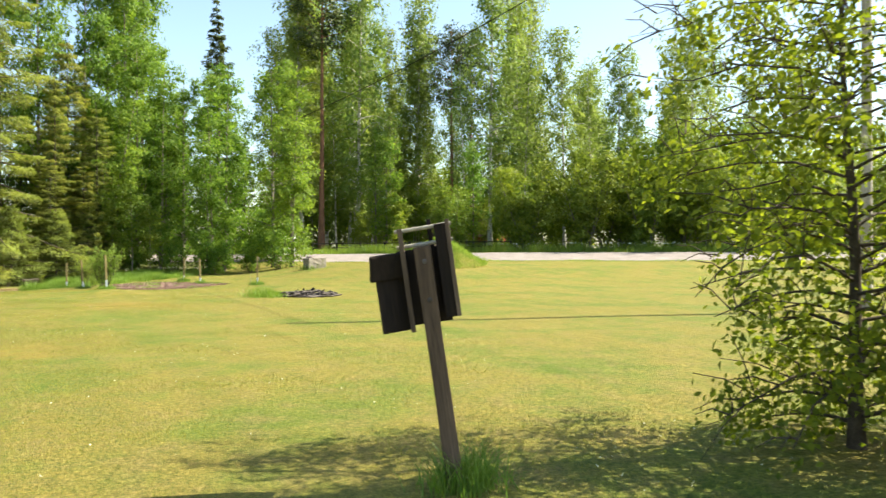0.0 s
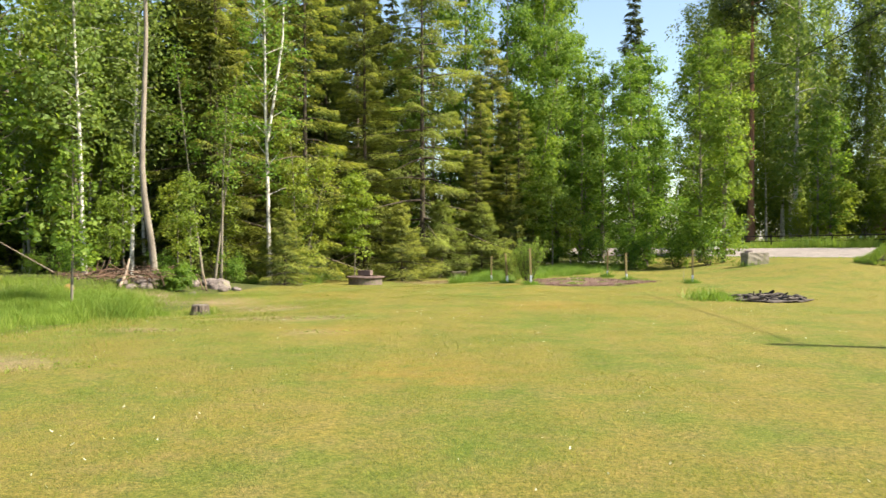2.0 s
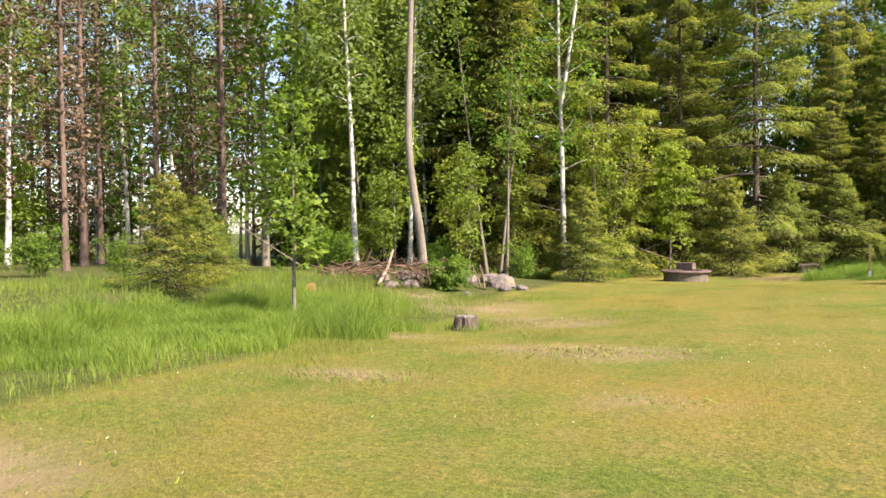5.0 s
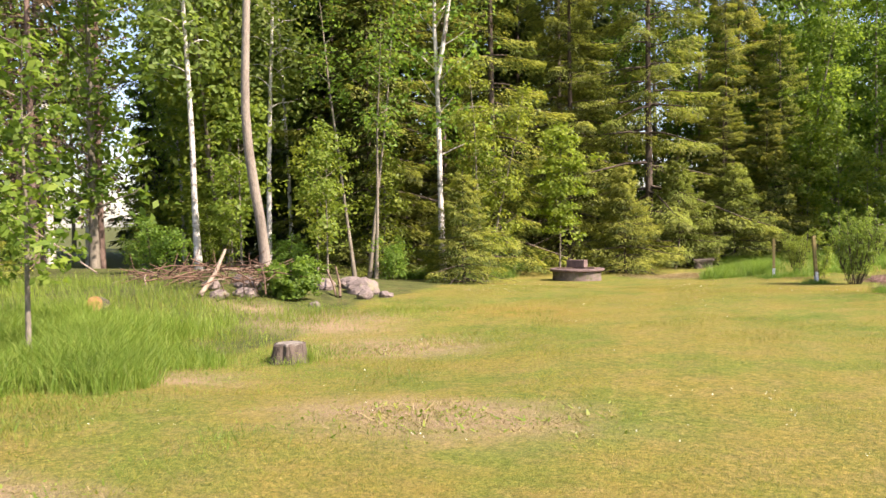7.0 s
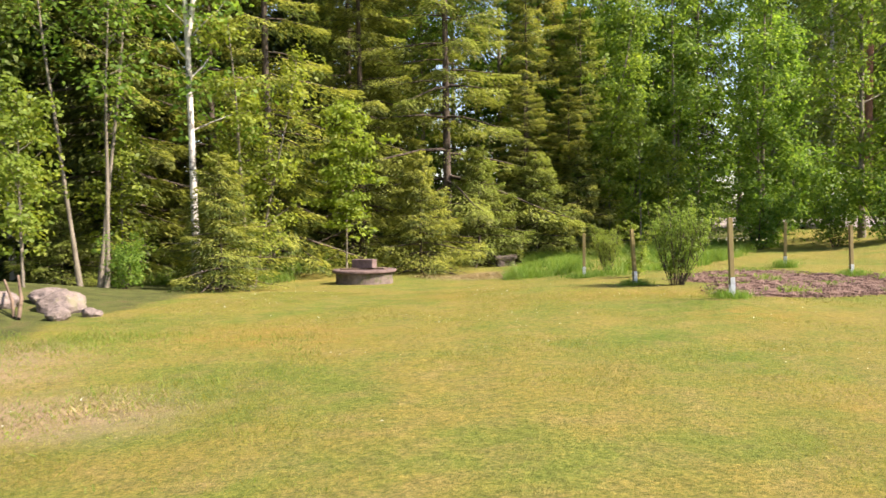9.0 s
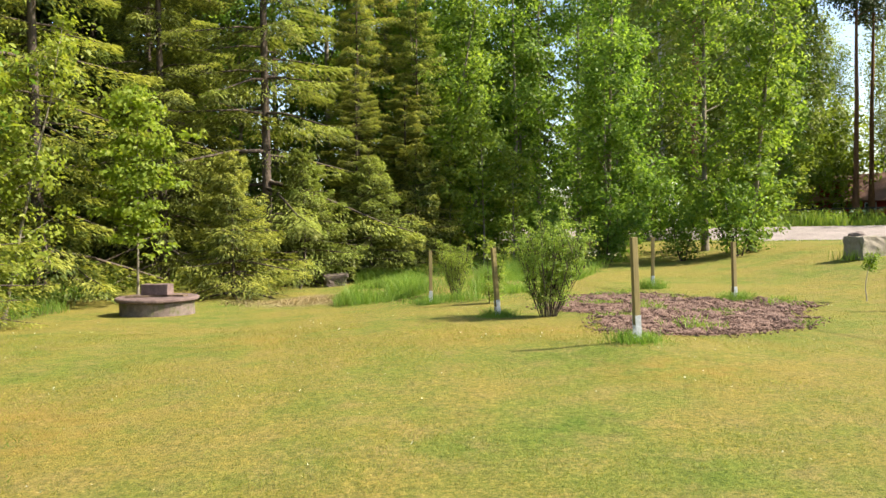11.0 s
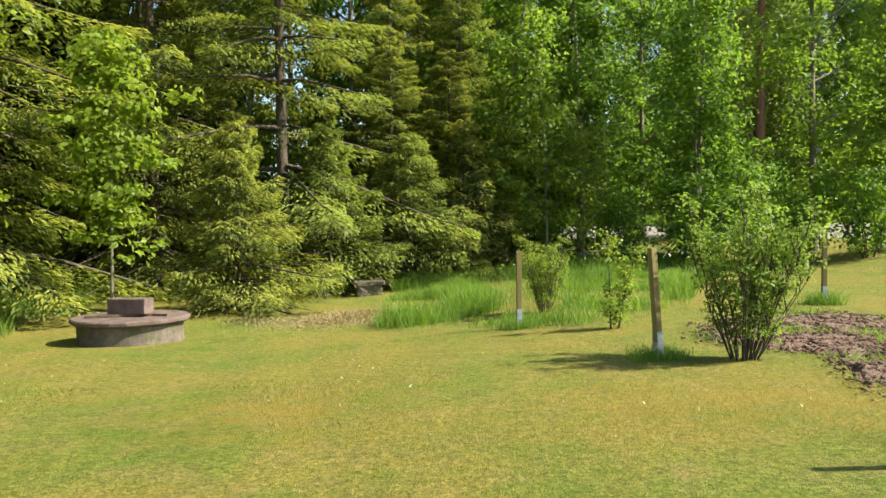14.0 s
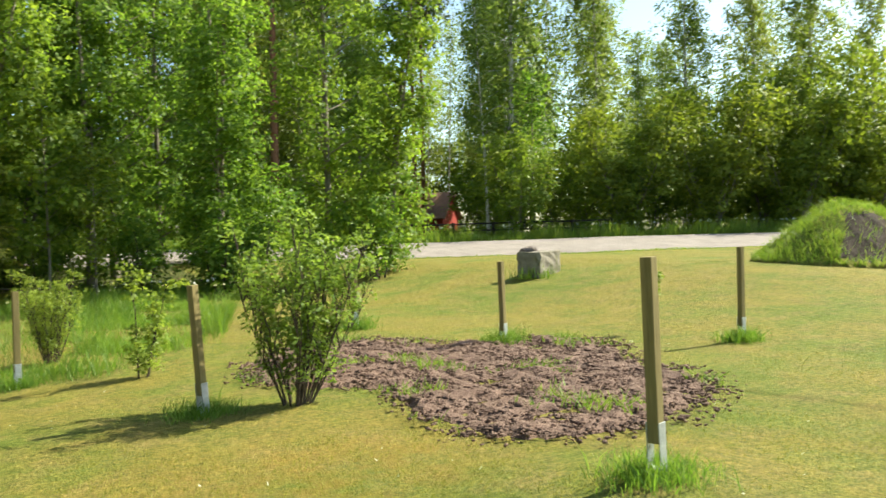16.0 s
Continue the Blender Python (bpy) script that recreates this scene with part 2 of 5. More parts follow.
M_WHITE = surface("white_painted_boards", (0.66, 0.65, 0.62), (0.80, 0.79, 0.76), 2, 30, 0.7, 0.3, 0.005)
M_BLACKRAIL = surface("dark_rail_wood", (0.02, 0.016, 0.013), (0.05, 0.04, 0.032), 4, 40, 0.85, 0.5, 0.005)
M_GLASS = surface("dark_window_glass", (0.02, 0.025, 0.03), (0.04, 0.045, 0.05), 1, 5, 0.1, 0.0, 0.001, None, 0.5)

L_SPRUCE = leaf_material("spruce_needles", (0.075, 0.102, 0.032), (0.125, 0.155, 0.046), (0.185, 0.212, 0.062), 0.42)
# Pale new shoots; sunlight on the bough tops is painted with this colour too.
L_SHOOT_LIT = leaf_material("spruce_shoots_and_lit_tops", (0.190, 0.230, 0.056), (0.265, 0.300, 0.076), (0.340, 0.370, 0.105), 0.42)
L_ASPEN = leaf_material("aspen_leaves", (0.095, 0.180, 0.032), (0.160, 0.265, 0.046), (0.230, 0.335, 0.065), 0.58)
L_BIRCH = leaf_material("birch_leaves", (0.140, 0.205, 0.055), (0.210, 0.280, 0.080), (0.280, 0.340, 0.110), 0.55)
L_WILLOW = leaf_material("willow_leaves", (0.130, 0.195, 0.030), (0.195, 0.268, 0.042), (0.260, 0.325, 0.060), 0.5)
L_YELLOW = leaf_material("young_yellow_green_leaves", (0.140, 0.220, 0.028), (0.205, 0.298, 0.040), (0.285, 0.360, 0.060), 0.55)
# Spruce needles again, with the forest's shade put into the colour.
L_SHADED_SPRUCE = leaf_material("shaded_spruce_needles", (0.036, 0.060, 0.018), (0.070, 0.100, 0.026), (0.115, 0.145, 0.036), 0.25)
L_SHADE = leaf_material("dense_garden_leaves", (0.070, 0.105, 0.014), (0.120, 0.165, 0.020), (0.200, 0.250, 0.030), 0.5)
L_GARDEN = leaf_material("bright_garden_leaves", (0.110, 0.160, 0.018), (0.190, 0.245, 0.026), (0.280, 0.330, 0.040), 0.6)
L_CURRANT = leaf_material("pale_currant_leaves", (0.165, 0.250, 0.050), (0.230, 0.325, 0.070), (0.300, 0.390, 0.100), 0.55)
L_PINE = leaf_material("pine_needles", (0.040, 0.065, 0.025), (0.065, 0.095, 0.035), (0.095, 0.125, 0.045), 0.2)
L_DEAD = leaf_material("dry_twigs", (0.065, 0.045, 0.030), (0.110, 0.075, 0.050), (0.160, 0.115, 0.080), 0.1)
L_GRASS = leaf_material("lawn_blades", (0.200, 0.232, 0.044), (0.265, 0.260, 0.060), (0.340, 0.295, 0.105), 0.55)
L_TALL = leaf_material("tall_grass_blades", (0.125, 0.225, 0.036), (0.185, 0.290, 0.052), (0.275, 0.345, 0.090), 0.5)
L_DRYGRASS = leaf_material("dry_grass_blades", (0.22, 0.16, 0.09), (0.30, 0.23, 0.13), (0.40, 0.32, 0.19), 0.2)
L_FLOWER = leaf_material("white_petals", (0.62, 0.62, 0.60), (0.72, 0.72, 0.70), (0.80, 0.80, 0.76), 0.3)


# ---- mesh helpers ----
def fast_mesh(name, verts, faces, mat, smooth=False):
    """A mesh from arrays; every face has the same number of corners."""
    verts, faces = np.asarray(verts, np.float32), np.asarray(faces, np.int32)
    me = bpy.data.meshes.new(name)
    k = faces.shape[1]
    me.vertices.add(len(verts))
    me.vertices.foreach_set("co", verts.ravel())
    me.loops.add(faces.size)
    me.loops.foreach_set("vertex_index", faces.ravel())
    me.polygons.add(len(faces))
    me.polygons.foreach_set("loop_start", np.arange(0, faces.size, k, dtype=np.int32))
    me.polygons.foreach_set("loop_total", np.full(len(faces), k, np.int32))
    if smooth:
        me.polygons.foreach_set("use_smooth", np.ones(len(faces), bool))
    me.update(calc_edges=True)
    me.materials.append(mat)
    return me


def thing(name, label, category, at=(0, 0, 0), group="", kind=""):
    ob = new(name)
    ob.empty_display_size = 0.2
    ob.matrix_basis = Matrix.Translation(at)
    return tagged(ob, label, category, group, kind)


def part_of(name, me, parent, label=""):
    ob = new(name, me)
    ob.parent = parent
    if label:
        tagged(ob, label)
    return ob


def part(name, bm, mat, parent, label=""):
    me = bpy.data.meshes.new(name)
    bm.to_mesh(me)
    bm.free()
    me.materials.append(mat)
    return part_of(name, me, parent, label)


def box_bm(sx, sy, sz, m=Matrix(), bevel=0.004, jag=0.0, cuts=0, seed=0):
    """A box centred in x and y that stands on z = 0, bevelled, with slightly uneven sides."""
    bm = bmesh.new()
    bmesh.ops.create_cube(bm, size=1, matrix=Matrix.Translation((0, 0, sz / 2)) @ Matrix.Diagonal((sx, sy, sz, 1)))
    if cuts:
        bmesh.ops.subdivide_edges(bm, edges=bm.edges[:], cuts=cuts, use_grid_fill=True)
    if bevel:
        sharp = [e for e in bm.edges if len(e.link_faces) == 2 and e.calc_face_angle(0) > 0.5]
        bmesh.ops.bevel(bm, geom=sharp, offset=bevel, segments=2, affect="EDGES", profile=0.6)
    if jag:
        for v in bm.verts:
            v.co += jag * noise.noise_vector(v.co * 9 + Vector((seed * 3.7, 0, 0)))
    bmesh.ops.transform(bm, matrix=m, verts=bm.verts)
    return bm


def tube(path, radii, sides=8):
    """Vertices and quads of a tapered tube along a path."""
    path = np.asarray(path, float)
    n = len(path)
    tang = np.gradient(path, axis=0)
    tang /= np.linalg.norm(tang, axis=1)[:, None] + 1e-9
    ref = np.where(np.abs(tang[:, 2:3]) > 0.8, [[1.0, 0, 0]], [[0, 0, 1.0]])
    u = np.cross(tang, ref)
    u /= np.linalg.norm(u, axis=1)[:, None] + 1e-9
    w = np.cross(tang, u)
    a = np.linspace(0, 2 * np.pi, sides, endpoint=False)
    v = path[:, None] + np.asarray(radii)[:, None, None] * (np.cos(a)[None, :, None] * u[:, None] + np.sin(a)[None, :, None] * w[:, None])
    i, j = np.meshgrid(np.arange(n - 1), np.arange(sides), indexing="ij")
    j2 = (j + 1) % sides
    f = np.stack([i * sides + j, i * sides + j2, (i + 1) * sides + j2, (i + 1) * sides + j], -1).reshape(-1, 4)
    return v.reshape(-1, 3), f


def joined(pieces):
    vs, fs, n = [], [], 0
    for v, f in pieces:
        vs.append(v)
        fs.append(f + n)
        n += len(v)
    return np.concatenate(vs), np.concatenate(fs)


def leaf_quads(centres, along, size, rng, wide=0.55, out=None, loose=0.55):
    """Diamond leaves at the centres, each lying along its own direction and facing roughly outwards."""
    n = len(centres)
    face = rng.normal(size=(n, 3)) * loose + [0, 0, 0.45]
    if out is not None:
        face = face + out / (np.linalg.norm(out, axis=1)[:, None] + 1e-9)
    face /= np.linalg.norm(face, axis=1)[:, None] + 1e-9
    along = along - face * np.sum(along * face, axis=1)[:, None]
    along = along / (np.linalg.norm(along, axis=1)[:, None] + 1e-9)
    side = np.cross(along, face)
    s = (size * rng.uniform(0.6, 1.35, n))[:, None]
    fold = face * s * 0.12
    v = np.stack([centres - along * s * 0.5, centres + side * s * wide * 0.5 + fold, centres + along * s * 0.5, centres - side * s * wide * 0.5 + fold], 1)
    return v.reshape(-1, 3), np.arange(4 * n).reshape(-1, 4)


def in_clump(n, reach, rng):
    """Places in a rounded clump, fuller towards its outside."""
    d = rng.normal(size=(n, 3))
    d /= np.linalg.norm(d, axis=1)[:, None] + 1e-9
    return d * (rng.uniform(0.1, 1.0, n) ** 0.5)[:, None] * reach


def sway_path(h, lean, wob, rng, n=9):
    z = np.linspace(0, 1, n)
    x = lean[0] * z + np.cumsum(rng.normal(size=n)) * wob * z
    y = lean[1] * z + np.cumsum(rng.normal(size=n)) * wob * z
    return np.stack([x - x[0], y - y[0], z * h - 0.15 * (1 - z)], -1)


def on_path(path, k):
    i = np.clip(k * (len(path) - 1), 0, len(path) - 1.001)
    a = int(i)
    return path[a] + (path[a + 1] - path[a]) * (i - a)


def leafy(name, label, category, h, r, base, limbs, per, size, bark, leaf, seed, radius=0.12, lean=(0, 0), wob=0.03, stems=1, droop=0.0, rise=0.5, clump=0.32, group="", top=0.35, sub=5, spine=None, flat=0.7, twigs=0):
    """A broad-leaved tree or bush: tapered stems, limbs, and leaves in loose clumps."""
    rng = np.random.default_rng(seed)
    root = thing(name, label, category, group=group)
    wood, cen, way, out = [], [], [], []
    for s in range(stems):
        a0 = rng.uniform(0, 6.28)
        spread = 0.0 if stems == 1 else rng.uniform(0.25, 0.8) * r
        ln = (lean[0] + math.cos(a0) * spread, lean[1] + math.sin(a0) * spread)
        hh = h * (1 if s == 0 else rng.uniform(0.65, 1.0))
        path = sway_path(hh, ln, wob, rng)
        if spine is not None:
            k = np.linspace(0, hh, 22)
            sp = np.array(spine)
            path = np.stack([np.interp(k, sp[:, 2], sp[:, 0]), np.interp(k, sp[:, 2], sp[:, 1]), k], -1)
            path[1:-1] = (path[:-2] + path[1:-1] * 2 + path[2:]) / 4
        path[:, :2] += [math.cos(a0) * 0.05 * (stems > 1), math.sin(a0) * 0.05 * (stems > 1)]
        rad = radius * (1 if s == 0 else 0.8) * (1 - np.linspace(0, 1, len(path)) * 0.88)
        rad[0] *= 1.35
        wood.append(tube(path, rad, 9 if stems == 1 else 6))
        for k in range(max(1, limbs // stems)):
            f = base + (0.98 - base) * (k + rng.uniform(0, 1)) / max(1, limbs // stems)
            p0 = on_path(path, f)
            g = (f - base) / (1 - base)
            prof = (0.55 + 0.9 * g) if g < 0.4 else (0.91 * (1 - (g - 0.4) / 0.6) + top * (g - 0.4) / 0.6)
            length = r * prof * rng.uniform(0.6, 1.15) / (1 if stems == 1 else 1.5)
            a = k * 2.4 + rng.uniform(-0.6, 0.6) + s
            d = np.array([math.cos(a), math.sin(a), rise * rng.uniform(0.5, 1.4)])
            d /= np.linalg.norm(d)
            t = np.linspace(0, 1, 5)[:, None]
            limb = p0 + d * length * t + np.array([0, 0, -droop * length]) * t**2 + rng.normal(size=(5, 3)) * 0.03 * length * t
            rr = max(0.008, radius * 0.34 * (1 - f * 0.6))
            wood.append(tube(limb, rr * (1 - 0.8 * t[:, 0]), 5))
            for q in range(sub):
                c = on_path(limb, rng.uniform(0.3, 1.0)) + rng.normal(size=3) * clump * np.array([0.9, 0.9, 0.6])
                n = int(per * rng.uniform(0.5, 1.5))
                sg = clump * rng.uniform(0.8, 1.7)
                off = in_clump(n, sg, rng) * [1, 1, flat]
                pts = c + off
                if droop > 0:
                    pts[:, 2] -= np.abs(rng.normal(size=n)) * droop * clump * 2.2
                cen.append(pts)
                way.append(rng.normal(size=(n, 3)) * [1, 1, 0.6] + d * 0.4 - [0, 0, 0.35 + droop])
                out.append(off / sg + d * 0.5)
            for q in range(twigs):
                a = on_path(limb, rng.uniform(0.35, 1.0))
                e = d * rng.uniform(0.1, 0.35) + rng.normal(size=3) * [0.2, 0.2, 0.16]
                wood.append(tube([a, a + e * 0.5 + [0, 0, 0.05], a + e], [0.008, 0.006, 0.003], 4))
    part_of("trunk", fast_mesh("trunk", *joined(wood), bark, True), root)
    cen, way, out = np.concatenate(cen), np.concatenate(way), np.concatenate(out)
    keep = cen[:, 2] > 0.06
    part_of("crown", fast_mesh("crown", *leaf_quads(cen[keep], way[keep], size, rng, out=out[keep]), leaf), root)
    return root


def conifer(name, label, h, r, base, leaf, bark, seed, step=0.42, arms=6, size=0.2, dens=1.0, radius=0.16, sag=0.35, skirt=0.85, group="", tips=None):
    """A spruce: whorls of sagging boughs, each a broad spray with hanging side twigs, paler new shoots and sunlit tops
    painted in the same pale colour.
    """
    rng = np.random.default_rng(seed)
    root = thing(name, label, "spruce tree", group=group)
    path = sway_path(h, (0, 0), 0.012, rng)
    wood = [tube(path, radius * (1 - np.linspace(0, 1, len(path)) * 0.95), 9)]
    cen, way, out, fresh = [], [], [], []
    down = np.array([0, 0, 1.0])
    z = base
    while z < h - 0.15:
        g = z / h
        length = r * (1 - g) ** skirt * rng.uniform(0.75, 1.12)
        for a in np.arange(arms) * 6.283 / arms + rng.uniform(0, 6.28):
            a += rng.uniform(-0.4, 0.4)
            ln = length * rng.uniform(0.45, 1.2) + 0.08
            d = np.array([math.cos(a), math.sin(a), 0.0])
            side = np.array([-math.sin(a), math.cos(a), 0.0])
            up0 = 0.55 * g - 0.05 + rng.uniform(-0.12, 0.12)
            t5 = np.linspace(0, 1, 5)[:, None]
            lift = rng.uniform(-0.3, 0.1)
            bough = on_path(path, g) + d * ln * t5 + down * (lift * min(step, 1.0) + up0 * ln * t5 - sag * ln * t5**1.6 + 0.34 * sag * ln * t5**4)
            wood.append(tube(bough, max(0.006, 0.028 * ln / 2) * (1 - 0.85 * t5[:, 0]), 4))
            n = max(6, int(dens * 84 * ln * (0.22 / size)))
            k = rng.uniform(0.1, 1.0, n) ** 0.65
            i = np.clip(k * 4, 0, 3.999)
            lo = i.astype(int)
            pts = bough[lo] + (bough[lo + 1] - bough[lo]) * (i - lo)[:, None]
            off = rng.uniform(-1, 1, n)
            reach = (0.46 * min(ln, 2.4) * (1.08 - k) ** 0.7)[:, None] + 0.06
            hang = rng.uniform(0, 1, n) ** 2.2 * 0.34 * min(1.0, ln)
            pts = pts + side * off[:, None] * reach - down * (np.abs(off)[:, None] ** 1.5 * reach * 0.45 + hang[:, None])
            cen.append(pts)
            way.append(d * 0.9 + side * np.sign(off)[:, None] * 0.7 + rng.normal(size=(n, 3)) * 0.25 - down * (0.25 + hang[:, None] * 2.5))
            out.append(down * 0.8 + d * (0.3 + hang[:, None] * 2.0) + side * off[:, None] * 0.35)
            # New shoots towards the tips, plus upper needles coloured as if sunlit.
            fresh.append((hang < 0.13) & (rng.random(n) < 0.35 + 0.75 * np.maximum(k, np.abs(off) * 0.9)))
        z += step * rng.uniform(0.7, 1.25) * (0.6 + 0.4 * (1 - g))
    cen, way, out, fresh = np.concatenate(cen), np.concatenate(way), np.concatenate(out), np.concatenate(fresh)
    keep = cen[:, 2] > 0.05
    part_of("trunk", fast_mesh("trunk", *joined(wood), bark, True), root)
    for what, mat, sel in (("crown", leaf, keep & ~fresh), ("new_growth", tips, keep & fresh)) if tips else (("crown", leaf, keep),):
        part_of(what, fast_mesh(what, *leaf_quads(cen[sel], way[sel], size, rng, 0.26, out[sel], 0.35), mat), root, "pale yellow-green new shoots and sunlit bough tops" if tips and mat is tips else "")
    return root


def put(ob, x, y, scale=1.0, turn=0.0, z=None, tall=1.0, sink=0.0):
    """Sets a first thing in its place."""
    ob.matrix_basis = Matrix.Translation((x, y, (ground(x, y) if z is None else z) - sink)) @ Matrix.Rotation(turn, 4, "Z") @ Matrix.Diagonal((scale, scale, scale * tall, 1))
    return ob


def again(ob, x, y, scale=1.0, turn=0.0, tall=1.0, sink=0.0, label=""):
    """Another one like it."""
    keep = ob.matrix_basis.copy()
    ob.matrix_basis = Matrix()
    m = Matrix.Translation((x, y, ground(x, y) - sink)) @ Matrix.Rotation(turn, 4, "Z") @ Matrix.Diagonal((scale, scale, scale * tall, 1))
    made = copy_thing(ob, m)
    ob.matrix_basis = keep
    return tagged(made, label) if label else made


# ---- ground sheet ----
def spaced(lo, hi, step, far):
    inner = np.arange(lo, hi + step / 2, step)
    out = [step * 1.6**k for k in range(1, 14)]
    a = lo - np.cumsum(out)[np.cumsum(out) < far][::-1]
    b = hi + np.cumsum(out)[np.cumsum(out) < far]
    return np.concatenate([a, inner, b])


MOSS = [(3.4, 20.0, 1.6, 1.2), (4.6, 17.3, 1.3, 0.9), (-1.0, 16.0, 1.8, 1.4), (2.2, 6.5, 1.5, 1.2), (5.5, 12.0, 2.0, 1.6), (0.2, 20.5, 1.4, 1.2), (4.5, 2.5, 1.6, 1.3)]
BARE = [(-3.6, 13.6, 1.7, 0.9), (0.6, 8.6, 1.6, 0.9), (-1.0, 2.2, 1.6, 1.0), (-0.8, 6.0, 0.9, 0.5), (-0.2, 28.0, 1.5, 0.9), (2.1, 6.2, 0.7, 0.35), (-2.6, 9.6, 0.8, 0.6), (-5.0, 14.6, 1.6, 0.8), (-3.9, 14.4, 1.7, 1.0), (-1.6, 12.4, 1.6, 0.9)]


def ground_sheet():
    xs, ys = spaced(-30, 50, 0.5, 700), spaced(-22, 66, 0.5, 700)
    gx, gy = np.meshgrid(xs, ys)
    z = np.array([ground(a, b) for a, b in zip(gx.ravel(), gy.ravel())])
    n, m = gx.shape
    i, j = np.meshgrid(np.arange(n - 1), np.arange(m - 1), indexing="ij")
    f = np.stack([i * m + j, i * m + j + 1, (i + 1) * m + j + 1, (i + 1) * m + j], -1).reshape(-1, 4)
    me = fast_mesh("ground", np.stack([gx.ravel(), gy.ravel(), z], -1), f, M_GROUND, True)
    me.attributes.new("cover", "FLOAT", "POINT").data.foreach_set("value", np.array([cover(a, b) for a, b in zip(gx.ravel(), gy.ravel())], np.float32))
    bare = np.zeros(gx.size)
    for x, y, rx, ry in BARE:
        bare = np.maximum(bare, np.clip(1.5 - 1.5 * np.hypot((gx.ravel() - x) / rx, (gy.ravel() - y) / ry), 0, 1))
    me.attributes.new("bare", "FLOAT", "POINT").data.foreach_set("value", bare.astype(np.float32))
    moss = np.zeros(gx.size)
    for x, y, rx, ry in MOSS:
        moss = np.maximum(moss, np.clip(1.4 - 1.4 * np.hypot((gx.ravel() - x) / rx, (gy.ravel() - y) / ry), 0, 1))
    me.attributes.new("moss", "FLOAT", "POINT").data.foreach_set("value", moss.astype(np.float32))
    return tagged(new("ground", me), "mown yellow-green lawn running into wild forest floor", "ground", kind="structure")


ground_sheet()


def gravel_road():
    rng = np.random.default_rng(5)
    t = np.arange(-70, 120, 1.0)
    across = np.array([0.0, 0.25, ROAD_W * 0.3, ROAD_W * 0.5, ROAD_W * 0.7, ROAD_W - 0.25, ROAD_W])
    hump = [0.0, 0.035, 0.05, 0.07, 0.05, 0.035, 0.0]
    v = []
    for a in t:
        for k, (b, h) in enumerate(zip(across, hump)):
            e = rng.uniform(-0.15, 0.15) if k in (0, 6) else 0
            p = ROAD_P + ROAD_D * float(a) + ROAD_N * float(b + e)
            v.append((p.x, p.y, ground(p.x, p.y) + h + 0.012))
    m = len(across)
    i, j = np.meshgrid(np.arange(len(t) - 1), np.arange(m - 1), indexing="ij")
    f = np.stack([i * m + j, i * m + j + 1, (i + 1) * m + j + 1, (i + 1) * m + j], -1).reshape(-1, 4)[:, ::-1]
    tagged(new("road", fast_mesh("road", v, f, M_ROAD, True)), "pale pinkish gravel road along the lawn", "road", kind="structure")


gravel_road()

# ---- trees of the forest edge ----
T = {}
T["spruce_big"] = put(conifer("spruce_tree", "tall sunlit spruce with sagging yellow-green boughs at the lawn's edge", 19, 4.4, 0.9, L_SPRUCE, M_SPRUCEBARK, 1, 1.0, 5, 0.155, 1.5, skirt=0.65, sag=0.40, tips=L_SHOOT_LIT), -2.1, 34.0)
T["spruce_mid"] = put(conifer("spruce_tree", "tall shaggy spruce with layered yellow-green boughs", 16, 3.4, 0.8, L_SPRUCE, M_SPRUCEBARK, 2, 0.85, 5, 0.155, 1.5, skirt=0.55, sag=0.45, tips=L_SHOOT_LIT), -6.6, 29.5, 1.0)
T["spruce_small"] = put(conifer("young_spruce", "young bushy spruce with branches down to the grass", 4.3, 2.6, 0.06, L_SPRUCE, M_SPRUCEBARK, 3, 0.28, 7, 0.12, 1.0, 0.06, 0.26, 0.85, tips=L_SHOOT_LIT), -2.1, 29.5, 0.84)
T["spruce_dark"] = conifer("spruce_tree", "dark shaded spruce deep in the forest", 20, 3.4, 1.4, L_SHADED_SPRUCE, M_SPRUCEBARK, 4, 0.8, 6, 0.46, 0.75)
T["aspen"] = leafy("aspen_tree", "tall bushy aspen with bright fresh green leaves", "tree", 13, 3.1, 0.06, 40, 46, 0.17, M_GREYBARK, L_ASPEN, 11, 0.13, clump=0.40, rise=0.7, sub=6)
T["aspen_b"] = leafy("aspen_tree", "slender leafy aspen with green crown to the ground", "tree", 12, 2.7, 0.05, 36, 46, 0.165, M_GREYBARK, L_ASPEN, 12, 0.11, (0.4, 0.2), 0.04, stems=2, clump=0.38, rise=0.7, sub=6)
T["alder"] = leafy("alder_tree", "young leafy alder with pale green crown at the forest edge", "tree", 6.0, 1.6, 0.10, 34, 30, 0.11, M_GREYBARK, L_WILLOW, 27, 0.05, (0.2, 0.1), 0.03, stems=3, clump=0.26, rise=0.7, sub=6)
T["birch_tall"] = leafy("birch_tree", "tall birch with pale trunk and hanging green foliage", "tree", 19, 3.4, 0.15, 50, 36, 0.23, M_BIRCHBARK, L_BIRCH, 13, 0.15, (0.3, 0), 0.05, droop=0.55, rise=0.8, clump=0.42)
T["birch_thin"] = leafy("birch_tree", "slim birch with airy crown", "tree", 15, 2.0, 0.35, 34, 22, 0.19, M_BIRCHBARK, L_BIRCH, 14, 0.09, (0.5, 0.3), 0.06, droop=0.4, rise=0.8, clump=0.5)
T["willow"] = leafy("willow_bush", "rounded yellow-green willow thicket beside the road", "bush", 5.5, 3.0, 0.08, 36, 26, 0.20, M_GREYBARK, L_WILLOW, 15, 0.06, stems=5, clump=0.45, rise=0.9, sub=6)
T["thicket"] = leafy("far_thicket", "distant leafy thicket behind the birches", "bush", 5.5, 3.0, 0.05, 26, 34, 0.25, M_GREYBARK, L_WILLOW, 25, 0.06, stems=3, clump=0.6, rise=0.9)
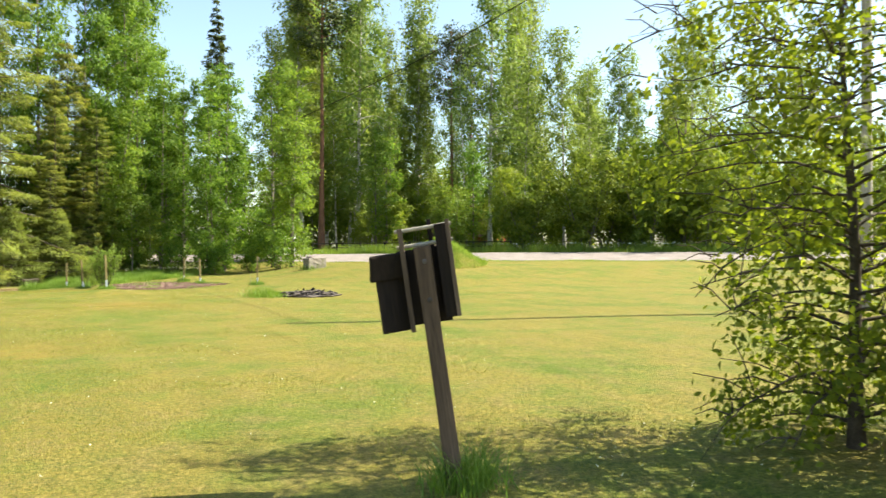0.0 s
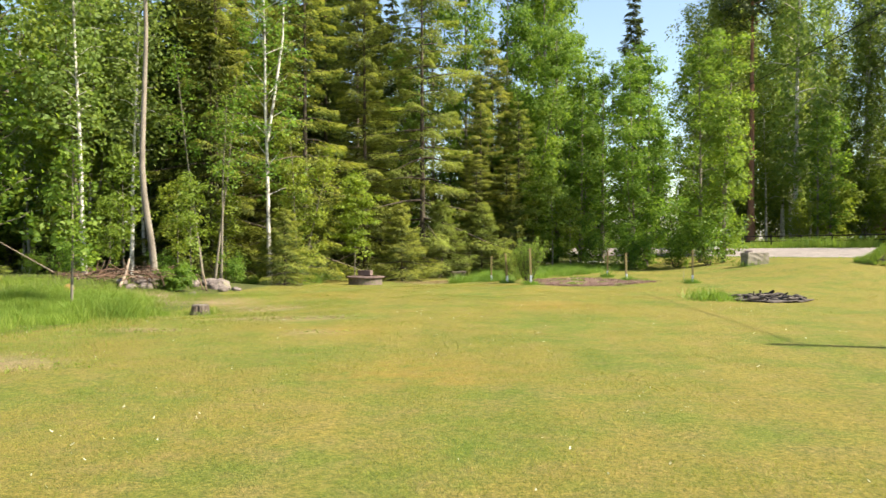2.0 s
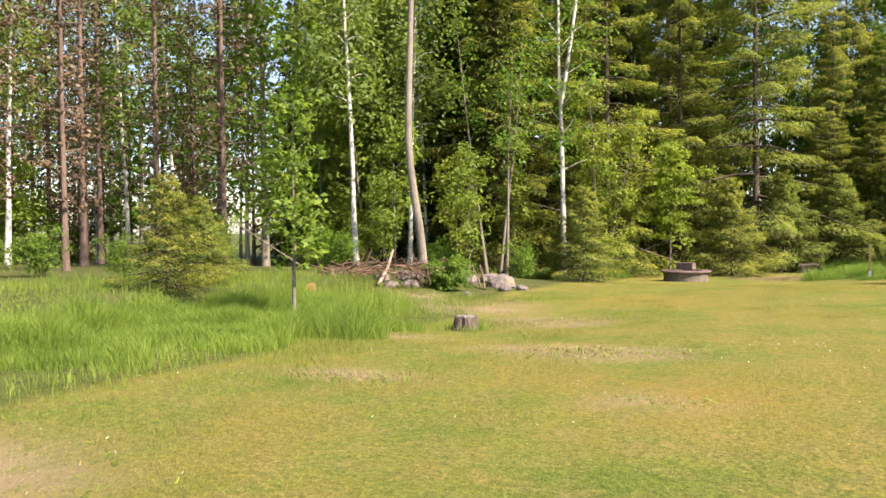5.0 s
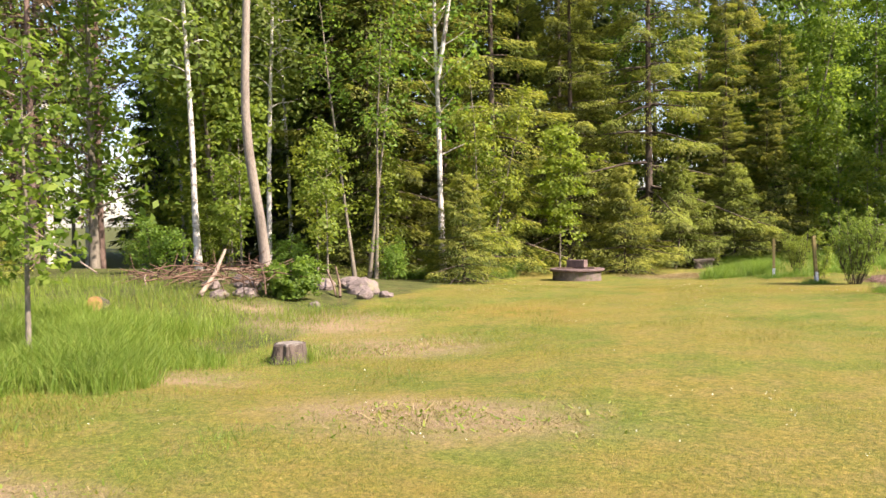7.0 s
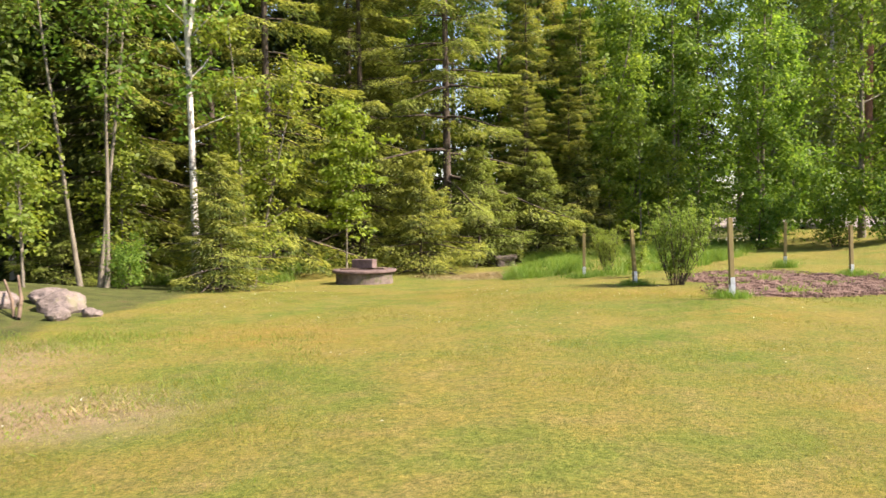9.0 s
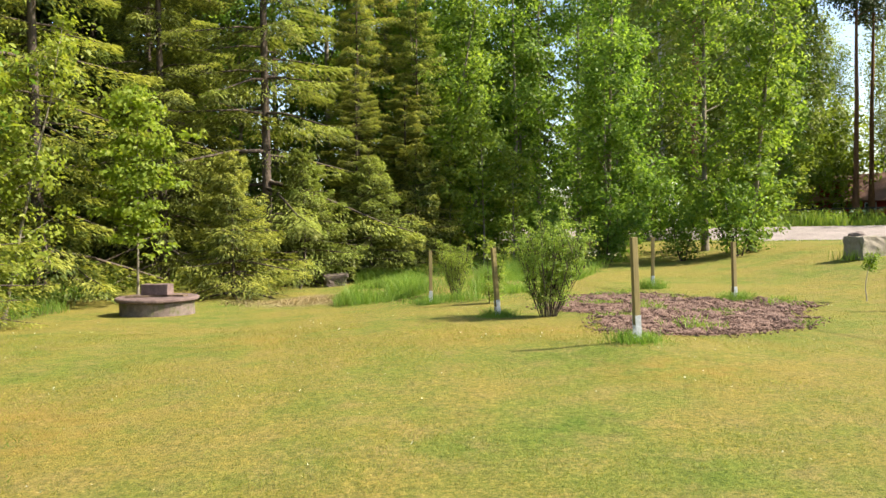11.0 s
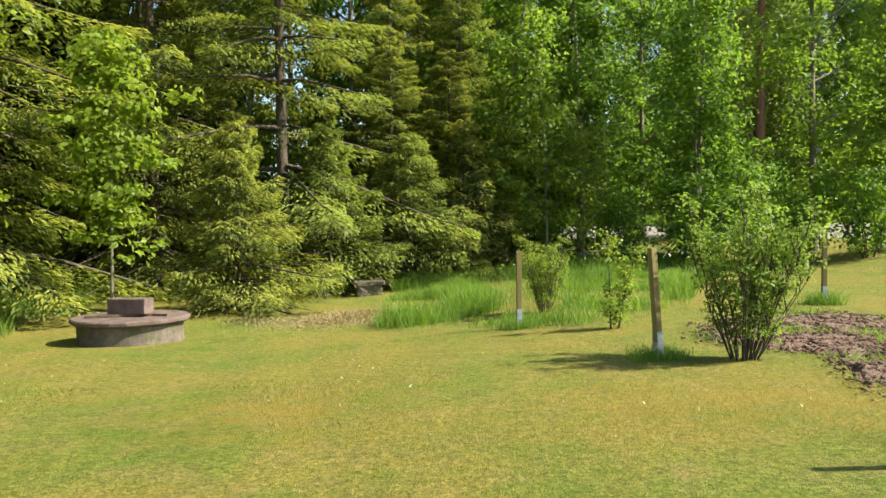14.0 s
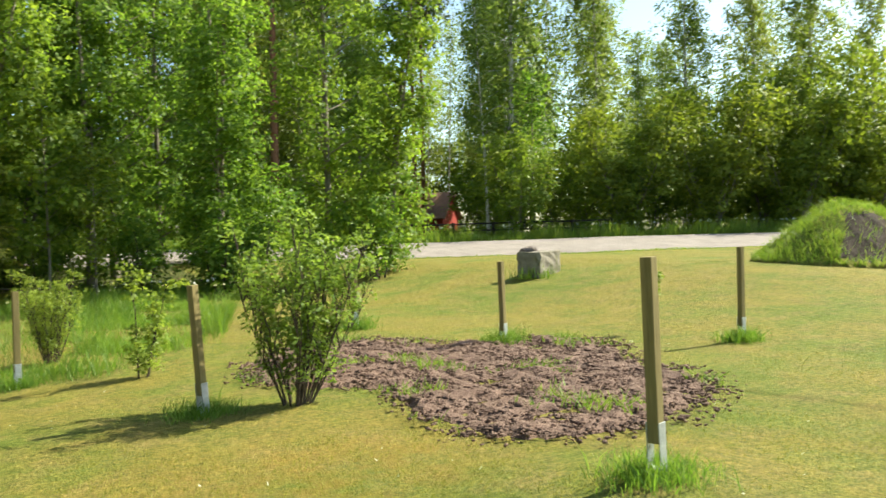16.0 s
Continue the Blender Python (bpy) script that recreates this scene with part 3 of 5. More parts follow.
T["aspen_far"] = leafy("aspen_tree", "leafy aspen deep in the woods", "tree", 13, 3.0, 0.12, 34, 18, 0.30, M_GREYBARK, L_ASPEN, 26, 0.13, clump=0.5, rise=0.7)
T["bush"] = leafy("forest_edge_bush", "low leafy green bush at the forest edge", "bush", 2.2, 1.3, 0.1, 26, 26, 0.12, M_TWIG, L_ASPEN, 16, 0.03, stems=4, clump=0.26, rise=0.8)
T["sapling"] = leafy("rowan_sapling", "thin young rowan with light green leaves", "sapling", 3.6, 0.9, 0.25, 20, 18, 0.12, M_GREYBARK, L_WILLOW, 17, 0.028, (0.1, 0.05), 0.02, clump=0.2, rise=0.8)
T["trunk_bare"] = leafy("bare_pine", "bare reddish pine stem with dry dead twigs", "tree", 17, 1.5, 0.12, 46, 16, 0.15, M_DULLBARK, L_DEAD, 18, 0.11, clump=0.3, rise=0.2, sub=3)
T["pine"] = leafy("pine_tree", "tall pine with orange-brown bare trunk and high crown", "pine tree", 24, 3.6, 0.62, 30, 40, 0.26, M_PINEBARK, L_PINE, 19, 0.24, (0.2, 0.1), 0.05, clump=0.6, rise=0.5)
for k in ("alder", "thicket", "aspen_far", "spruce_dark", "aspen", "aspen_b", "birch_tall", "birch_thin", "willow", "bush", "sapling", "trunk_bare", "pine"):
    spot = dict(alder=(-5.1, 24.6), thicket=(60, 70), aspen_far=(-30, 30), spruce_dark=(-8.5, 38), aspen=(4.2, 41.5), aspen_b=(9.0, 37.5), birch_tall=(28, 66), birch_thin=(-12, 24), willow=(40, 46), bush=(0.6, 39.0), sapling=(-8.6, 21.5), trunk_bare=(-18, 18), pine=(16.9, 52.9))[k]
    put(T[k], *spot)

R = random.Random(42)


def glade(x, y):
    """A narrow opening through the forest with the sky behind it."""
    return not (x < -15 and abs(x + y - 6.9) < 1.5)



def forest(kind, spots, lo=0.85, hi=1.15, tall=(0.9, 1.1), label=""):
    for x, y in spots:
        again(T[kind], x, y, R.uniform(lo, hi), R.uniform(0, 6.28), R.uniform(*tall), 0.0, label)


def scatter(n, x0, x1, y0, y1, test=lambda x, y: True, gap=1.6, taken=None):
    got, taken = [], taken if taken is not None else []
    for _ in range(n * 12):
        x, y = R.uniform(x0, x1), R.uniform(y0, y1)
        if test(x, y) and all((x - a) ** 2 + (y - b) ** 2 > gap * gap for a, b in taken):
            got.append((x, y))
            taken.append((x, y))
            if len(got) == n:
                break
    return got


ASPEN_TALL = [(1.0, 44.6), (3.3, 45.6), (-1.2, 42.6), (2.2, 46.2), (4.2, 48.4), (-3.4, 43.5), (3.2, 50.5)]
# lit edge, one by one
forest("spruce_mid", [(-9.3, 31.5), (-4.9, 33.4), (-12.5, 35), (0.6, 40.6)])
forest("spruce_big", [(-6.2, 36.5), (-10, 27.5)], 0.9, 1.1)
forest("spruce_mid", [(0.3, 38.0), (2.3, 38.6)], 0.55, 0.68)
forest("aspen_b", [(1.9, 40.4), (3.9, 38.6), (2.6, 37.0)], 0.7, 0.8)
forest("spruce_small", [(-0.3, 38.6), (1.7, 37.6), (3.2, 37.9), (-6.6, 25.6), (-9.2, 23.6), (-5.0, 22.9)], 0.5, 0.85)
forest("spruce_mid", [(0.4, 35.6), (1.9, 36.2)], 0.55, 0.62, (0.62, 0.72))
forest("spruce_small", [(0.9, 34.0), (2.2, 35.2), (-0.9, 33.0)], 0.75, 0.95)
forest("spruce_small", [(-8.6, 11.4), (-10.5, 13.0), (-7.6, 9.6)], 0.40, 0.5)
forest("aspen", [(6.8, 40.6), (11.6, 36.4), (9.0, 44.0), (0.3, 46.5), (4.6, 48.5), (1.0, 52.5), (-2.6, 45.0), (-4.6, 42.5)], 0.8, 0.95, (0.9, 1.1))
forest("aspen_b", [(5.6, 37.6), (12.4, 34.8), (3.0, 39.6), (5.6, 45.5), (8.4, 36.2)], 0.78, 0.95)
forest("aspen", ASPEN_TALL, 0.95, 1.1, (1.35, 1.5), "tall leafy aspen standing behind the lower trees")
forest("bush", [(11.0, 42.2), (11.9, 42.9)], 1.3, 1.45)
forest("thicket", [(30, 79), (34, 81), (38, 79), (42, 77), (27, 81), (46, 74)], 1.1, 1.4)
forest("bush", [(-6.6, 21.9)], 0.45, 0.5)
forest("bush", [(1.6, 38.2), (2.9, 37.2), (4.2, 36.6), (6.4, 35.6), (8.0, 35.0), (10.2, 34.4), (11.6, 33.6)], 0.6, 1.1)
forest("bush", [(-8.0, 19.2), (-10, 17), (-12, 12), (-12.5, 9), (-10.5, 7.5), (-13, 16), (-15, 12), (-16, 18), (-13.5, 20), (-15, 7), (-11.5, 4.5)], 0.35, 0.6)
forest("willow", [(-14.5, 24.5), (-19, 20)], 0.36, 0.48, (1.0, 1.35), "light green leafy thicket at the forest edge")
forest("sapling", [(-7.8, 23.8), (-9.5, 19.5), (-11, 21), (-6.9, 19.3), (1.4, 36.2), (2.3, 35.6), (3.3, 35.9), (4.3, 35.3), (5.2, 35.0), (0.7, 36.9)], 0.8, 1.3)
taken = []
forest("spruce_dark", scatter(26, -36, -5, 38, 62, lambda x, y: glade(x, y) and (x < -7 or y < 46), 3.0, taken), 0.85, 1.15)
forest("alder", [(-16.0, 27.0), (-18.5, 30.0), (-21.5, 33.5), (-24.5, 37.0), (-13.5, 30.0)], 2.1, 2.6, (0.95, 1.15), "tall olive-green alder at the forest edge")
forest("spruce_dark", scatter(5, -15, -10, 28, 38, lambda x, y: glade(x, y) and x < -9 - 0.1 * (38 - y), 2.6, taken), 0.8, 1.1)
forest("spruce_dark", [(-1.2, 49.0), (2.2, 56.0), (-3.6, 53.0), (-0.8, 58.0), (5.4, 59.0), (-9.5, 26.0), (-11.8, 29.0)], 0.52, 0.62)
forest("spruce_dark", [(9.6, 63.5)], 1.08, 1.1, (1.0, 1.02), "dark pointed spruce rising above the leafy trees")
forest("trunk_bare", scatter(40, -44, -14, 8, 34, lambda x, y: glade(x, y) and y < 34 and x < -13 - 0.1 * y, 1.3), 0.8, 1.15)
forest("birch_thin", scatter(16, -40, -11, 14, 40, glade, 2.6), 0.85, 1.2)
forest("aspen_far", scatter(20, -52, -16, 10, 48, glade, 3.4), 0.8, 1.15)
# across the road
def clear(x, y):
    """Away from the cottage's and the shed's open fronts."""
    for (ax, ay), (bx, by), w in (((17, 38), (33.5, 68), 3.0), ((13, 38), (13.4, 48), 1.6)):
        k = min(1, max(0, ((x - ax) * (bx - ax) + (y - ay) * (by - ay)) / ((bx - ax) ** 2 + (by - ay) ** 2)))
        if math.hypot(x - ax - k * (bx - ax), y - ay - k * (by - ay)) < w:
            return False
    return True


def yard(spots):
    """Leaves the cottage's sunny yard open."""
    return [p for p in spots if not (33.0 < p[0] < 45.0 and 65.0 < p[1] < 70.5) and p[0] > 14.0 + 0.1 * (p[1] - 60)]


past = lambda x, y: road_s(x, y) > ROAD_W + 2.5
taken = []
forest("birch_tall", yard(scatter(26, 12, 31, 50, 84, lambda x, y: past(x, y) and clear(x, y) and road_s(x, y) > 10, 2.8, taken)), 0.9, 1.2, (1.05, 1.3))
forest("birch_tall", yard(scatter(17, 33, 58, 40, 82, lambda x, y: past(x, y) and clear(x, y) and road_s(x, y) > 12, 4.4, taken)), 0.8, 1.0, (0.85, 1.05))
forest("birch_thin", yard(scatter(14, 12, 56, 44, 80, lambda x, y: past(x, y) and clear(x, y) and road_s(x, y) > 10, 2.2, taken)), 0.9, 1.2)
forest("pine", scatter(5, 14, 34, 60, 82, past, 4, taken), 0.8, 0.95)
forest("birch_tall", [(36.4, 60.6), (38.6, 62.2), (35.2, 58.0)], 0.95, 1.1, (1.1, 1.3))
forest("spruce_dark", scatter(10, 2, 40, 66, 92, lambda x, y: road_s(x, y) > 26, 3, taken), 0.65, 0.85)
forest("willow", scatter(30, 30, 84, 4, 58, lambda x, y: clear(x, y) and 8 < road_s(x, y) < 20, 3.0), 0.6, 1.35, (0.8, 1.3))
forest("willow", scatter(9, 18, 32, 36, 54, lambda x, y: clear(x, y) and 8.0 < road_s(x, y) < 13, 3.0), 0.45, 1.0, (0.9, 1.4))
forest("willow", [(29.5, 42.2), (32.8, 39.9), (36.2, 37.8), (39.5, 36.2), (43.0, 33.8), (46.5, 32.0), (50.5, 29.5), (35.0, 41.5), (41.5, 38.0)], 0.9, 1.2, (0.9, 1.15))
forest("aspen_far", scatter(4, 20, 29, 36, 56, lambda x, y: clear(x, y) and 9.0 < road_s(x, y) < 17, 3.4), 0.5, 0.75, (0.9, 1.1), "young leafy tree beside the road")
forest("aspen_far", scatter(24, 44, 92, 0, 60, lambda x, y: road_s(x, y) > 15, 3.4), 0.6, 0.85)
forest("thicket", yard(scatter(24, 12, 70, 40, 90, lambda x, y: clear(x, y) and 17 < road_s(x, y) < 30, 3.4)), 0.8, 1.1, (0.8, 1.0), "shaded thicket under the birches")
forest("thicket", yard(scatter(30, 10, 100, 30, 110, lambda x, y: 30 < road_s(x, y) < 48, 4.0)), 1.1, 1.7, (0.9, 1.2), "distant leafy thicket behind the birches")
forest("thicket", [(-30, 14), (-33, 18), (-36, 23), (-38, 29), (-34, 34), (-29, 38), (-41, 16), (-44, 24), (-33, 42), (-27, 18.5)], 0.7, 1.0, (0.7, 1.0), "shaded leafy undergrowth deep in the pines")


def leaning_trunk():
    """The pale crooked trunk behind the stones, and the forked birch."""
    t = leafy("crooked_aspen", "tall crooked pale brown trunk with a high sparse crown", "tree", 15, 2.4, 0.6, 24, 24, 0.16, M_PALEBARK, L_ASPEN, 31, 0.112, clump=0.5, rise=0.8, spine=[(0, 0, 0), (0.07, 0.05, 0.4), (-0.07, -0.05, 1.55), (-0.14, -0.1, 2.0), (-0.27, -0.2, 3.35), (-0.21, -0.16, 5.1), (-0.12, -0.1, 8.0), (-0.5, -0.2, 15.0)])
    put(t, -6.7, 16.6, sink=0.1)
    f = leafy("forked_birch", "white birch stem forking high up among the spruces", "birch tree", 14, 1.9, 0.25, 30, 22, 0.15, M_BIRCHBARK, L_ASPEN, 32, 0.09, (-0.35, 0.2), 0.03, clump=0.4, rise=0.9)
    v, w = tube([(-0.12, 0.08, 5.4), (0.15, 0.1, 7.0), (0.5, 0.2, 9.5), (0.6, 0.2, 12.5)], [0.065, 0.058, 0.045, 0.015], 8)
    part_of("fork", fast_mesh("fork", v, w, M_BIRCHBARK, True), f)
    put(f, -5.9, 23.6)
    g = leafy("white_birch", "straight white birch stem standing before the pines", "birch tree", 18, 1.6, 0.45, 24, 20, 0.16, M_BIRCHBARK, L_BIRCH, 33, 0.16, (-0.2, 0.1), 0.03, clump=0.5, rise=0.8, droop=0.3)
    put(g, -20.2, 23.0)
    m = leafy("maple_sapling", "young maple with a thin pale stem beside the well", "maple", 4.6, 1.1, 0.32, 26, 34, 0.125, M_GREYBARK, L_YELLOW, 34, 0.035, (0.05, 0.05), 0.012, clump=0.27, rise=0.25, flat=0.35)
    put(m, -3.9, 28.2)
    a = leafy("rowan_sapling", "thin rowan with drooping leaves in the tall grass", "sapling", 3.4, 0.8, 0.3, 16, 16, 0.11, M_GREYBARK, L_ASPEN, 35, 0.035, (0.05, -0.05), 0.015, clump=0.18, rise=0.7)
    put(a, -4.2, 9.1)


leaning_trunk()


# ---- posts round the bed ----
def anchored_post():
    post = thing("fence_post", "squared yellow-brown timber post in a galvanised ground anchor", "post", group="posts round the dug bed")
    part("timber", box_bm(0.072, 0.072, 0.88, Matrix.Translation((0, 0, 0.16)), 0.005, 0.0015, 3), M_TIMBER, post)
    anchor = part("ground_anchor", box_bm(0.006, 0.076, 0.24, Matrix.Translation((0.040, 0, 0.02)), 0.001), M_ZINC, post, "galvanised steel anchor plates")
    part("anchor_plate", box_bm(0.006, 0.076, 0.24, Matrix.Translation((-0.040, 0, 0.02)), 0.001), M_ZINC, anchor)
    part("anchor_spike", box_bm(0.07, 0.07, 0.16, Matrix.Translation((0, 0, -0.12)), 0.004), M_ZINC, anchor)
    for y in (-0.018, 0.018):
        for z in (0.11, 0.2):
            bm = bmesh.new()
            bmesh.ops.create_cone(bm, cap_ends=True, segments=6, radius1=0.007, radius2=0.006, depth=0.008, matrix=pose(0.046, y, z, 0, 90, 0))
            part("screw", bm, M_ZINC, anchor)
    return post


POSTS = [(4.52, 18.53, 8, -2.0, 1.04), (2.48, 25.2, 0, 0, 0.95), (3.42, 22.12, 20, -3.5, 0.98), (6.88, 26.1, -8, 0.3, 0.97), (7.5, 23.5, 12, -1.5, 0.95), (9.54, 21.66, -5, 0, 1.04)]
first = anchored_post()
for n, (x, y, rz, lean, tall) in enumerate(POSTS):
    m = pose(x, y, ground(x, y), 0, lean, 0) @ pose(0, 0, 0, 0, 0, rz + 95) @ Matrix.Diagonal((0.86, 0.86, tall, 1))
    if n == 0:
        first.matrix_basis = m
    else:
        copy_m = first.matrix_basis.copy()
        first.matrix_basis = Matrix()
        copy_thing(first, m)
        first.matrix_basis = copy_m


# ---- well ----
def ring_bm(r0, r1, h, seg=40, jag=0.008, seed=0):
    bm = bmesh.new()
    rows = []
    for r, z in ((r1, 0), (r1 - 0.004, h * 0.55), (r1, h - 0.015), (r1 - 0.015, h), (r0 + 0.015, h), (r0, h - 0.015), (r0, 0)):
        rows.append([])
        for k in range(seg):
            a = 6.28319 * k / seg
            d = 1 + jag * noise.noise((math.cos(a) * 3 + seed, math.sin(a) * 3, z * 5)) / r1
            rows[-1].append(bm.verts.new((math.cos(a) * r * d, math.sin(a) * r * d, z)))
    for i in range(len(rows)):
        up = rows[(i + 1) % len(rows)]
        for k in range(seg):
            bm.faces.new((rows[i][k], rows[i][(k + 1) % seg], up[(k + 1) % seg], up[k]))
    bmesh.ops.recalc_face_normals(bm, faces=bm.faces[:])
    return bm


def slab_bm(r, h, z, seg=44, jag=0.02, seed=0):
    bm = bmesh.new()
    rings = []
    for rr, zz in ((r * 0.97, z), (r, z + h * 0.3), (r, z + h * 0.75), (r * 0.975, z + h)):
        rings.append([bm.verts.new((math.cos(6.28319 * k / seg) * (rr + jag * noise.noise((k * 0.7, seed, zz * 9))), math.sin(6.28319 * k / seg) * (rr + jag * noise.noise((k * 0.7, seed + 2, zz * 9))), zz)) for k in range(seg)])
    for a, b in zip(rings, rings[1:]):
        for k in range(seg):
            bm.faces.new((a[k], a[(k + 1) % seg], b[(k + 1) % seg], b[k]))
    bm.faces.new(rings[-1])
    bm.faces.new(rings[0][::-1])
    return bm


WX, WY = -2.75, 25.9
WZ = ground(WX, WY)
well = thing("well", "low round concrete well with a cracked cover", "well", (WX, WY, WZ))
part("well_ring", ring_bm(0.55, 0.69, 0.272), M_CONCRETE, well)
lid = part("cover", slab_bm(0.77, 0.075, 0.27, seed=3), M_PINKSTONE, well, "reddish weathered concrete cover")
for n, (x, y, rz, ln) in enumerate([(-0.12, -0.1, 12, 0.85), (0.26, 0.02, -16, 0.62)]):
    b = thing("plank", "weathered grey plank lying across the well cover", "plank", (WX + x, WY + y, WZ + 0.345))
    part("board", box_bm(ln, 0.16, 0.035, pose(0, 0, 0, 0, 0, rz), 0.004, 0.003, 2, n), M_OLDWOOD, b)
blk = thing("concrete_block", "rough reddish concrete block lying on the well planks", "block", (WX + 0.02, WY - 0.05, WZ + 0.38))
part("block", box_bm(0.54, 0.26, 0.21, pose(0, 0, 0, 0, 0, -9), 0.012, 0.008, 3, 5), M_PINKSTONE, blk)


# ---- rocks, stump, slabs ----
def rock(name, label, x, y, size, mat, seed, category="rock", sink=0.25, z=None):
    bm = bmesh.new()
    bmesh.ops.create_icosphere(bm, subdivisions=3, radius=1)
    for v in bm.verts:
        p = v.co.copy()
        d = 1 + 0.32 * noise.noise(p * 1.1 + Vector((seed, 0, 0))) + 0.14 * noise.noise(p * 3 + Vector((0, seed, 0))) + 0.05 * noise.noise(p * 7)
        v.co = Vector((p.x * size[0], p.y * size[1], p.z * size[2])) * d
        v.co.z = max(v.co.z, -size[2] * 0.6)
    me = bpy.data.meshes.new(name)
    bm.to_mesh(me)
    bm.free()
    me.materials.append(mat)
    ob = new(name, me)
    ob.matrix_basis = Matrix.Translation((x, y, (ground(x, y) if z is None else z) + size[2] * (0.6 - sink))) @ Matrix.Rotation(seed, 4, "Z")
    return tagged(ob, label, category)


rock("boulder", "pale pinkish granite boulder beside the rubble", -5.2, 17.9, (0.36, 0.30, 0.25), M_ROCK, 1)
rock("stone", "pale flat stone in the rubble heap", -5.7, 18.3, (0.30, 0.26, 0.2), M_ROCK, 2)
rock("stone", "grey stone in the rubble heap", -6.6, 15.9, (0.26, 0.2, 0.18), M_ROCK, 3)
rock("stone", "pale stone at the foot of the bush", -6.2, 15.3, (0.22, 0.16, 0.12), M_ROCK, 4)
rock("stone", "small grey stone lying in the grass", -6.9, 16.1, (0.2, 0.2, 0.15), M_ROCK, 5)
for n, (x, y, s) in enumerate([(-6.3, 14.7, 0.13), (-4.75, 17.2, 0.16), (-4.5, 17.6, 0.12), (-5.95, 17.6, 0.2), (-6.9, 15.2, 0.16), (-4.9, 15.6, 0.08), (-6.5, 17.1, 0.22)]):
    rock("stone", "pinkish grey stone lying in the rubble", x, y, (s * 1.3, s, s * 0.8), M_ROCK, 20 + n)
slab = thing("concrete_slab", "low grey concrete block lying beside the young spruce", "block", (0.0, 32.3, ground(0.0, 32.3)))
part("block", box_bm(0.54, 0.4, 0.28, pose(0, 0, -0.03, 3, 2, 14), 0.03, 0.03, 4, 12), M_CONCRETE, slab)
part("cover", box_bm(0.66, 0.48, 0.08, pose(0.02, 0, 0.24, 4, -2, 10), 0.02, 0.02, 4, 13), M_CONCRETE, slab, "thin uneven capping slab")


def stump(x, y):
    ob = thing("tree_stump", "low grey weathered tree stump in the lawn", "stump", (x, y, ground(x, y)))
    bm = bmesh.new()
    rings = []
    for r, z in ((0.28, -0.05), (0.22, 0.05), (0.19, 0.14), (0.18, 0.21), (0.15, 0.23)):
        rings.append([])
        for k in range(22):
            a = 6.28319 * k / 22
            q = 1 + 0.22 * noise.noise((math.cos(a) * 2, math.sin(a) * 2, z * 2)) + 0.08 * noise.noise((k * 1.3, z * 9, 0))
            rings[-1].append(bm.verts.new((math.cos(a) * r * q, math.sin(a) * r * q, z + 0.05 * noise.noise((k * 0.9, 4, 1)) * (z > 0.18))))
    for a, c in zip(rings, rings[1:]):
        for k in range(22):
            bm.faces.new((a[k], a[(k + 1) % 22], c[(k + 1) % 22], c[k]))
    part("bark", bm, M_SPRUCEBARK, ob)
    part("cut_face", slab_bm(0.16, 0.03, 0.20, 22, 0.03, 2), M_GREYSTUMP, ob, "grey cracked cut face")


stump(-2.45, 11.25)


# ---- grass ----
def blades(name, label, pts, height, width, leaf, seed, bend=0.35, category="grass"):
    """One sheet of grass: narrow blades, the long ones of two pieces and bent over."""
    rng = np.random.default_rng(seed)
    pts = np.asarray(pts)
    n = len(pts)
    a = rng.uniform(0, 6.283, n)
    h = height * rng.uniform(0.35, 1.3, n) * np.array([0.55 + 0.9 * ease(0.5 + 1.3 * noise.noise((p[0] * 0.9, p[1] * 0.9, 2.5))) for p in pts])
    w = (width * rng.uniform(0.6, 1.3, n))[:, None] * 0.5
    side = np.stack([np.cos(a), np.sin(a), 0 * a], -1)
    b = rng.uniform(0, 6.283, n)
    lean = np.stack([np.cos(b), np.sin(b), 0 * b], -1) * (h * bend * rng.uniform(0.1, 1.4, n))[:, None]
    up = np.stack([0 * h, 0 * h, h], -1)
    tip = pts + up + lean
    if height > 0.09:
        mid = pts + up * 0.65 + lean * 0.4
        v = np.stack([pts - side * w, pts + side * w, mid + side * w * 0.8, mid - side * w * 0.8, tip + side * w * 0.15, tip - side * w * 0.15], 1)
        f = (np.arange(n) * 6)[:, None, None] + np.array([[0, 1, 2, 3], [3, 2, 4, 5]])
    else:
        v = np.stack([pts - side * w, pts + side * w, tip + side * w * 0.3, tip - side * w * 0.3], 1)
        f = np.arange(4 * n)
    me = fast_mesh(name, v.reshape(-1, 3), f.reshape(-1, 4), leaf)
    return tagged(new(name, me), label, category, kind="stuff")


def sown(n, x0, x1, y0, y1, dens, seed, sink=0.01):
    rng = np.random.default_rng(seed)
    out = []
    while len(out) < n:
        x, y = rng.uniform(x0, x1), rng.uniform(y0, y1)
        if rng.random() < dens(x, y):
            out.append((x, y, ground(x, y) - sink))
    return out


def in_bed(x, y):
    a = math.atan2(y - 22.3, x - 6.15)
    return math.hypot((x - 6.15) / 1.9, (y - 22.3) / 2.75) < 1 + 0.16 * math.sin(3 * a + 1) + 0.10 * math.sin(5 * a)


def lawn_dens(x, y):
    near = math.exp(-((max(0, abs(x - (6.6 - 0.33 * (y + 8) if y < 8 else 1.5)) - 2.5)) / 3.5) ** 2)
    return near * (0.85 + 0.15 * ease(0.5 + 1.6 * noise.noise((x * 0.9, y * 0.9, 1)))) * (0 if in_bed(x, y) else 1)


blades("lawn_blades", "short mown grass blades of the lawn", sown(330000, -5, 12, -9, 22, lawn_dens, 1), 0.024, 0.0042, L_GRASS, 1, 1.3)
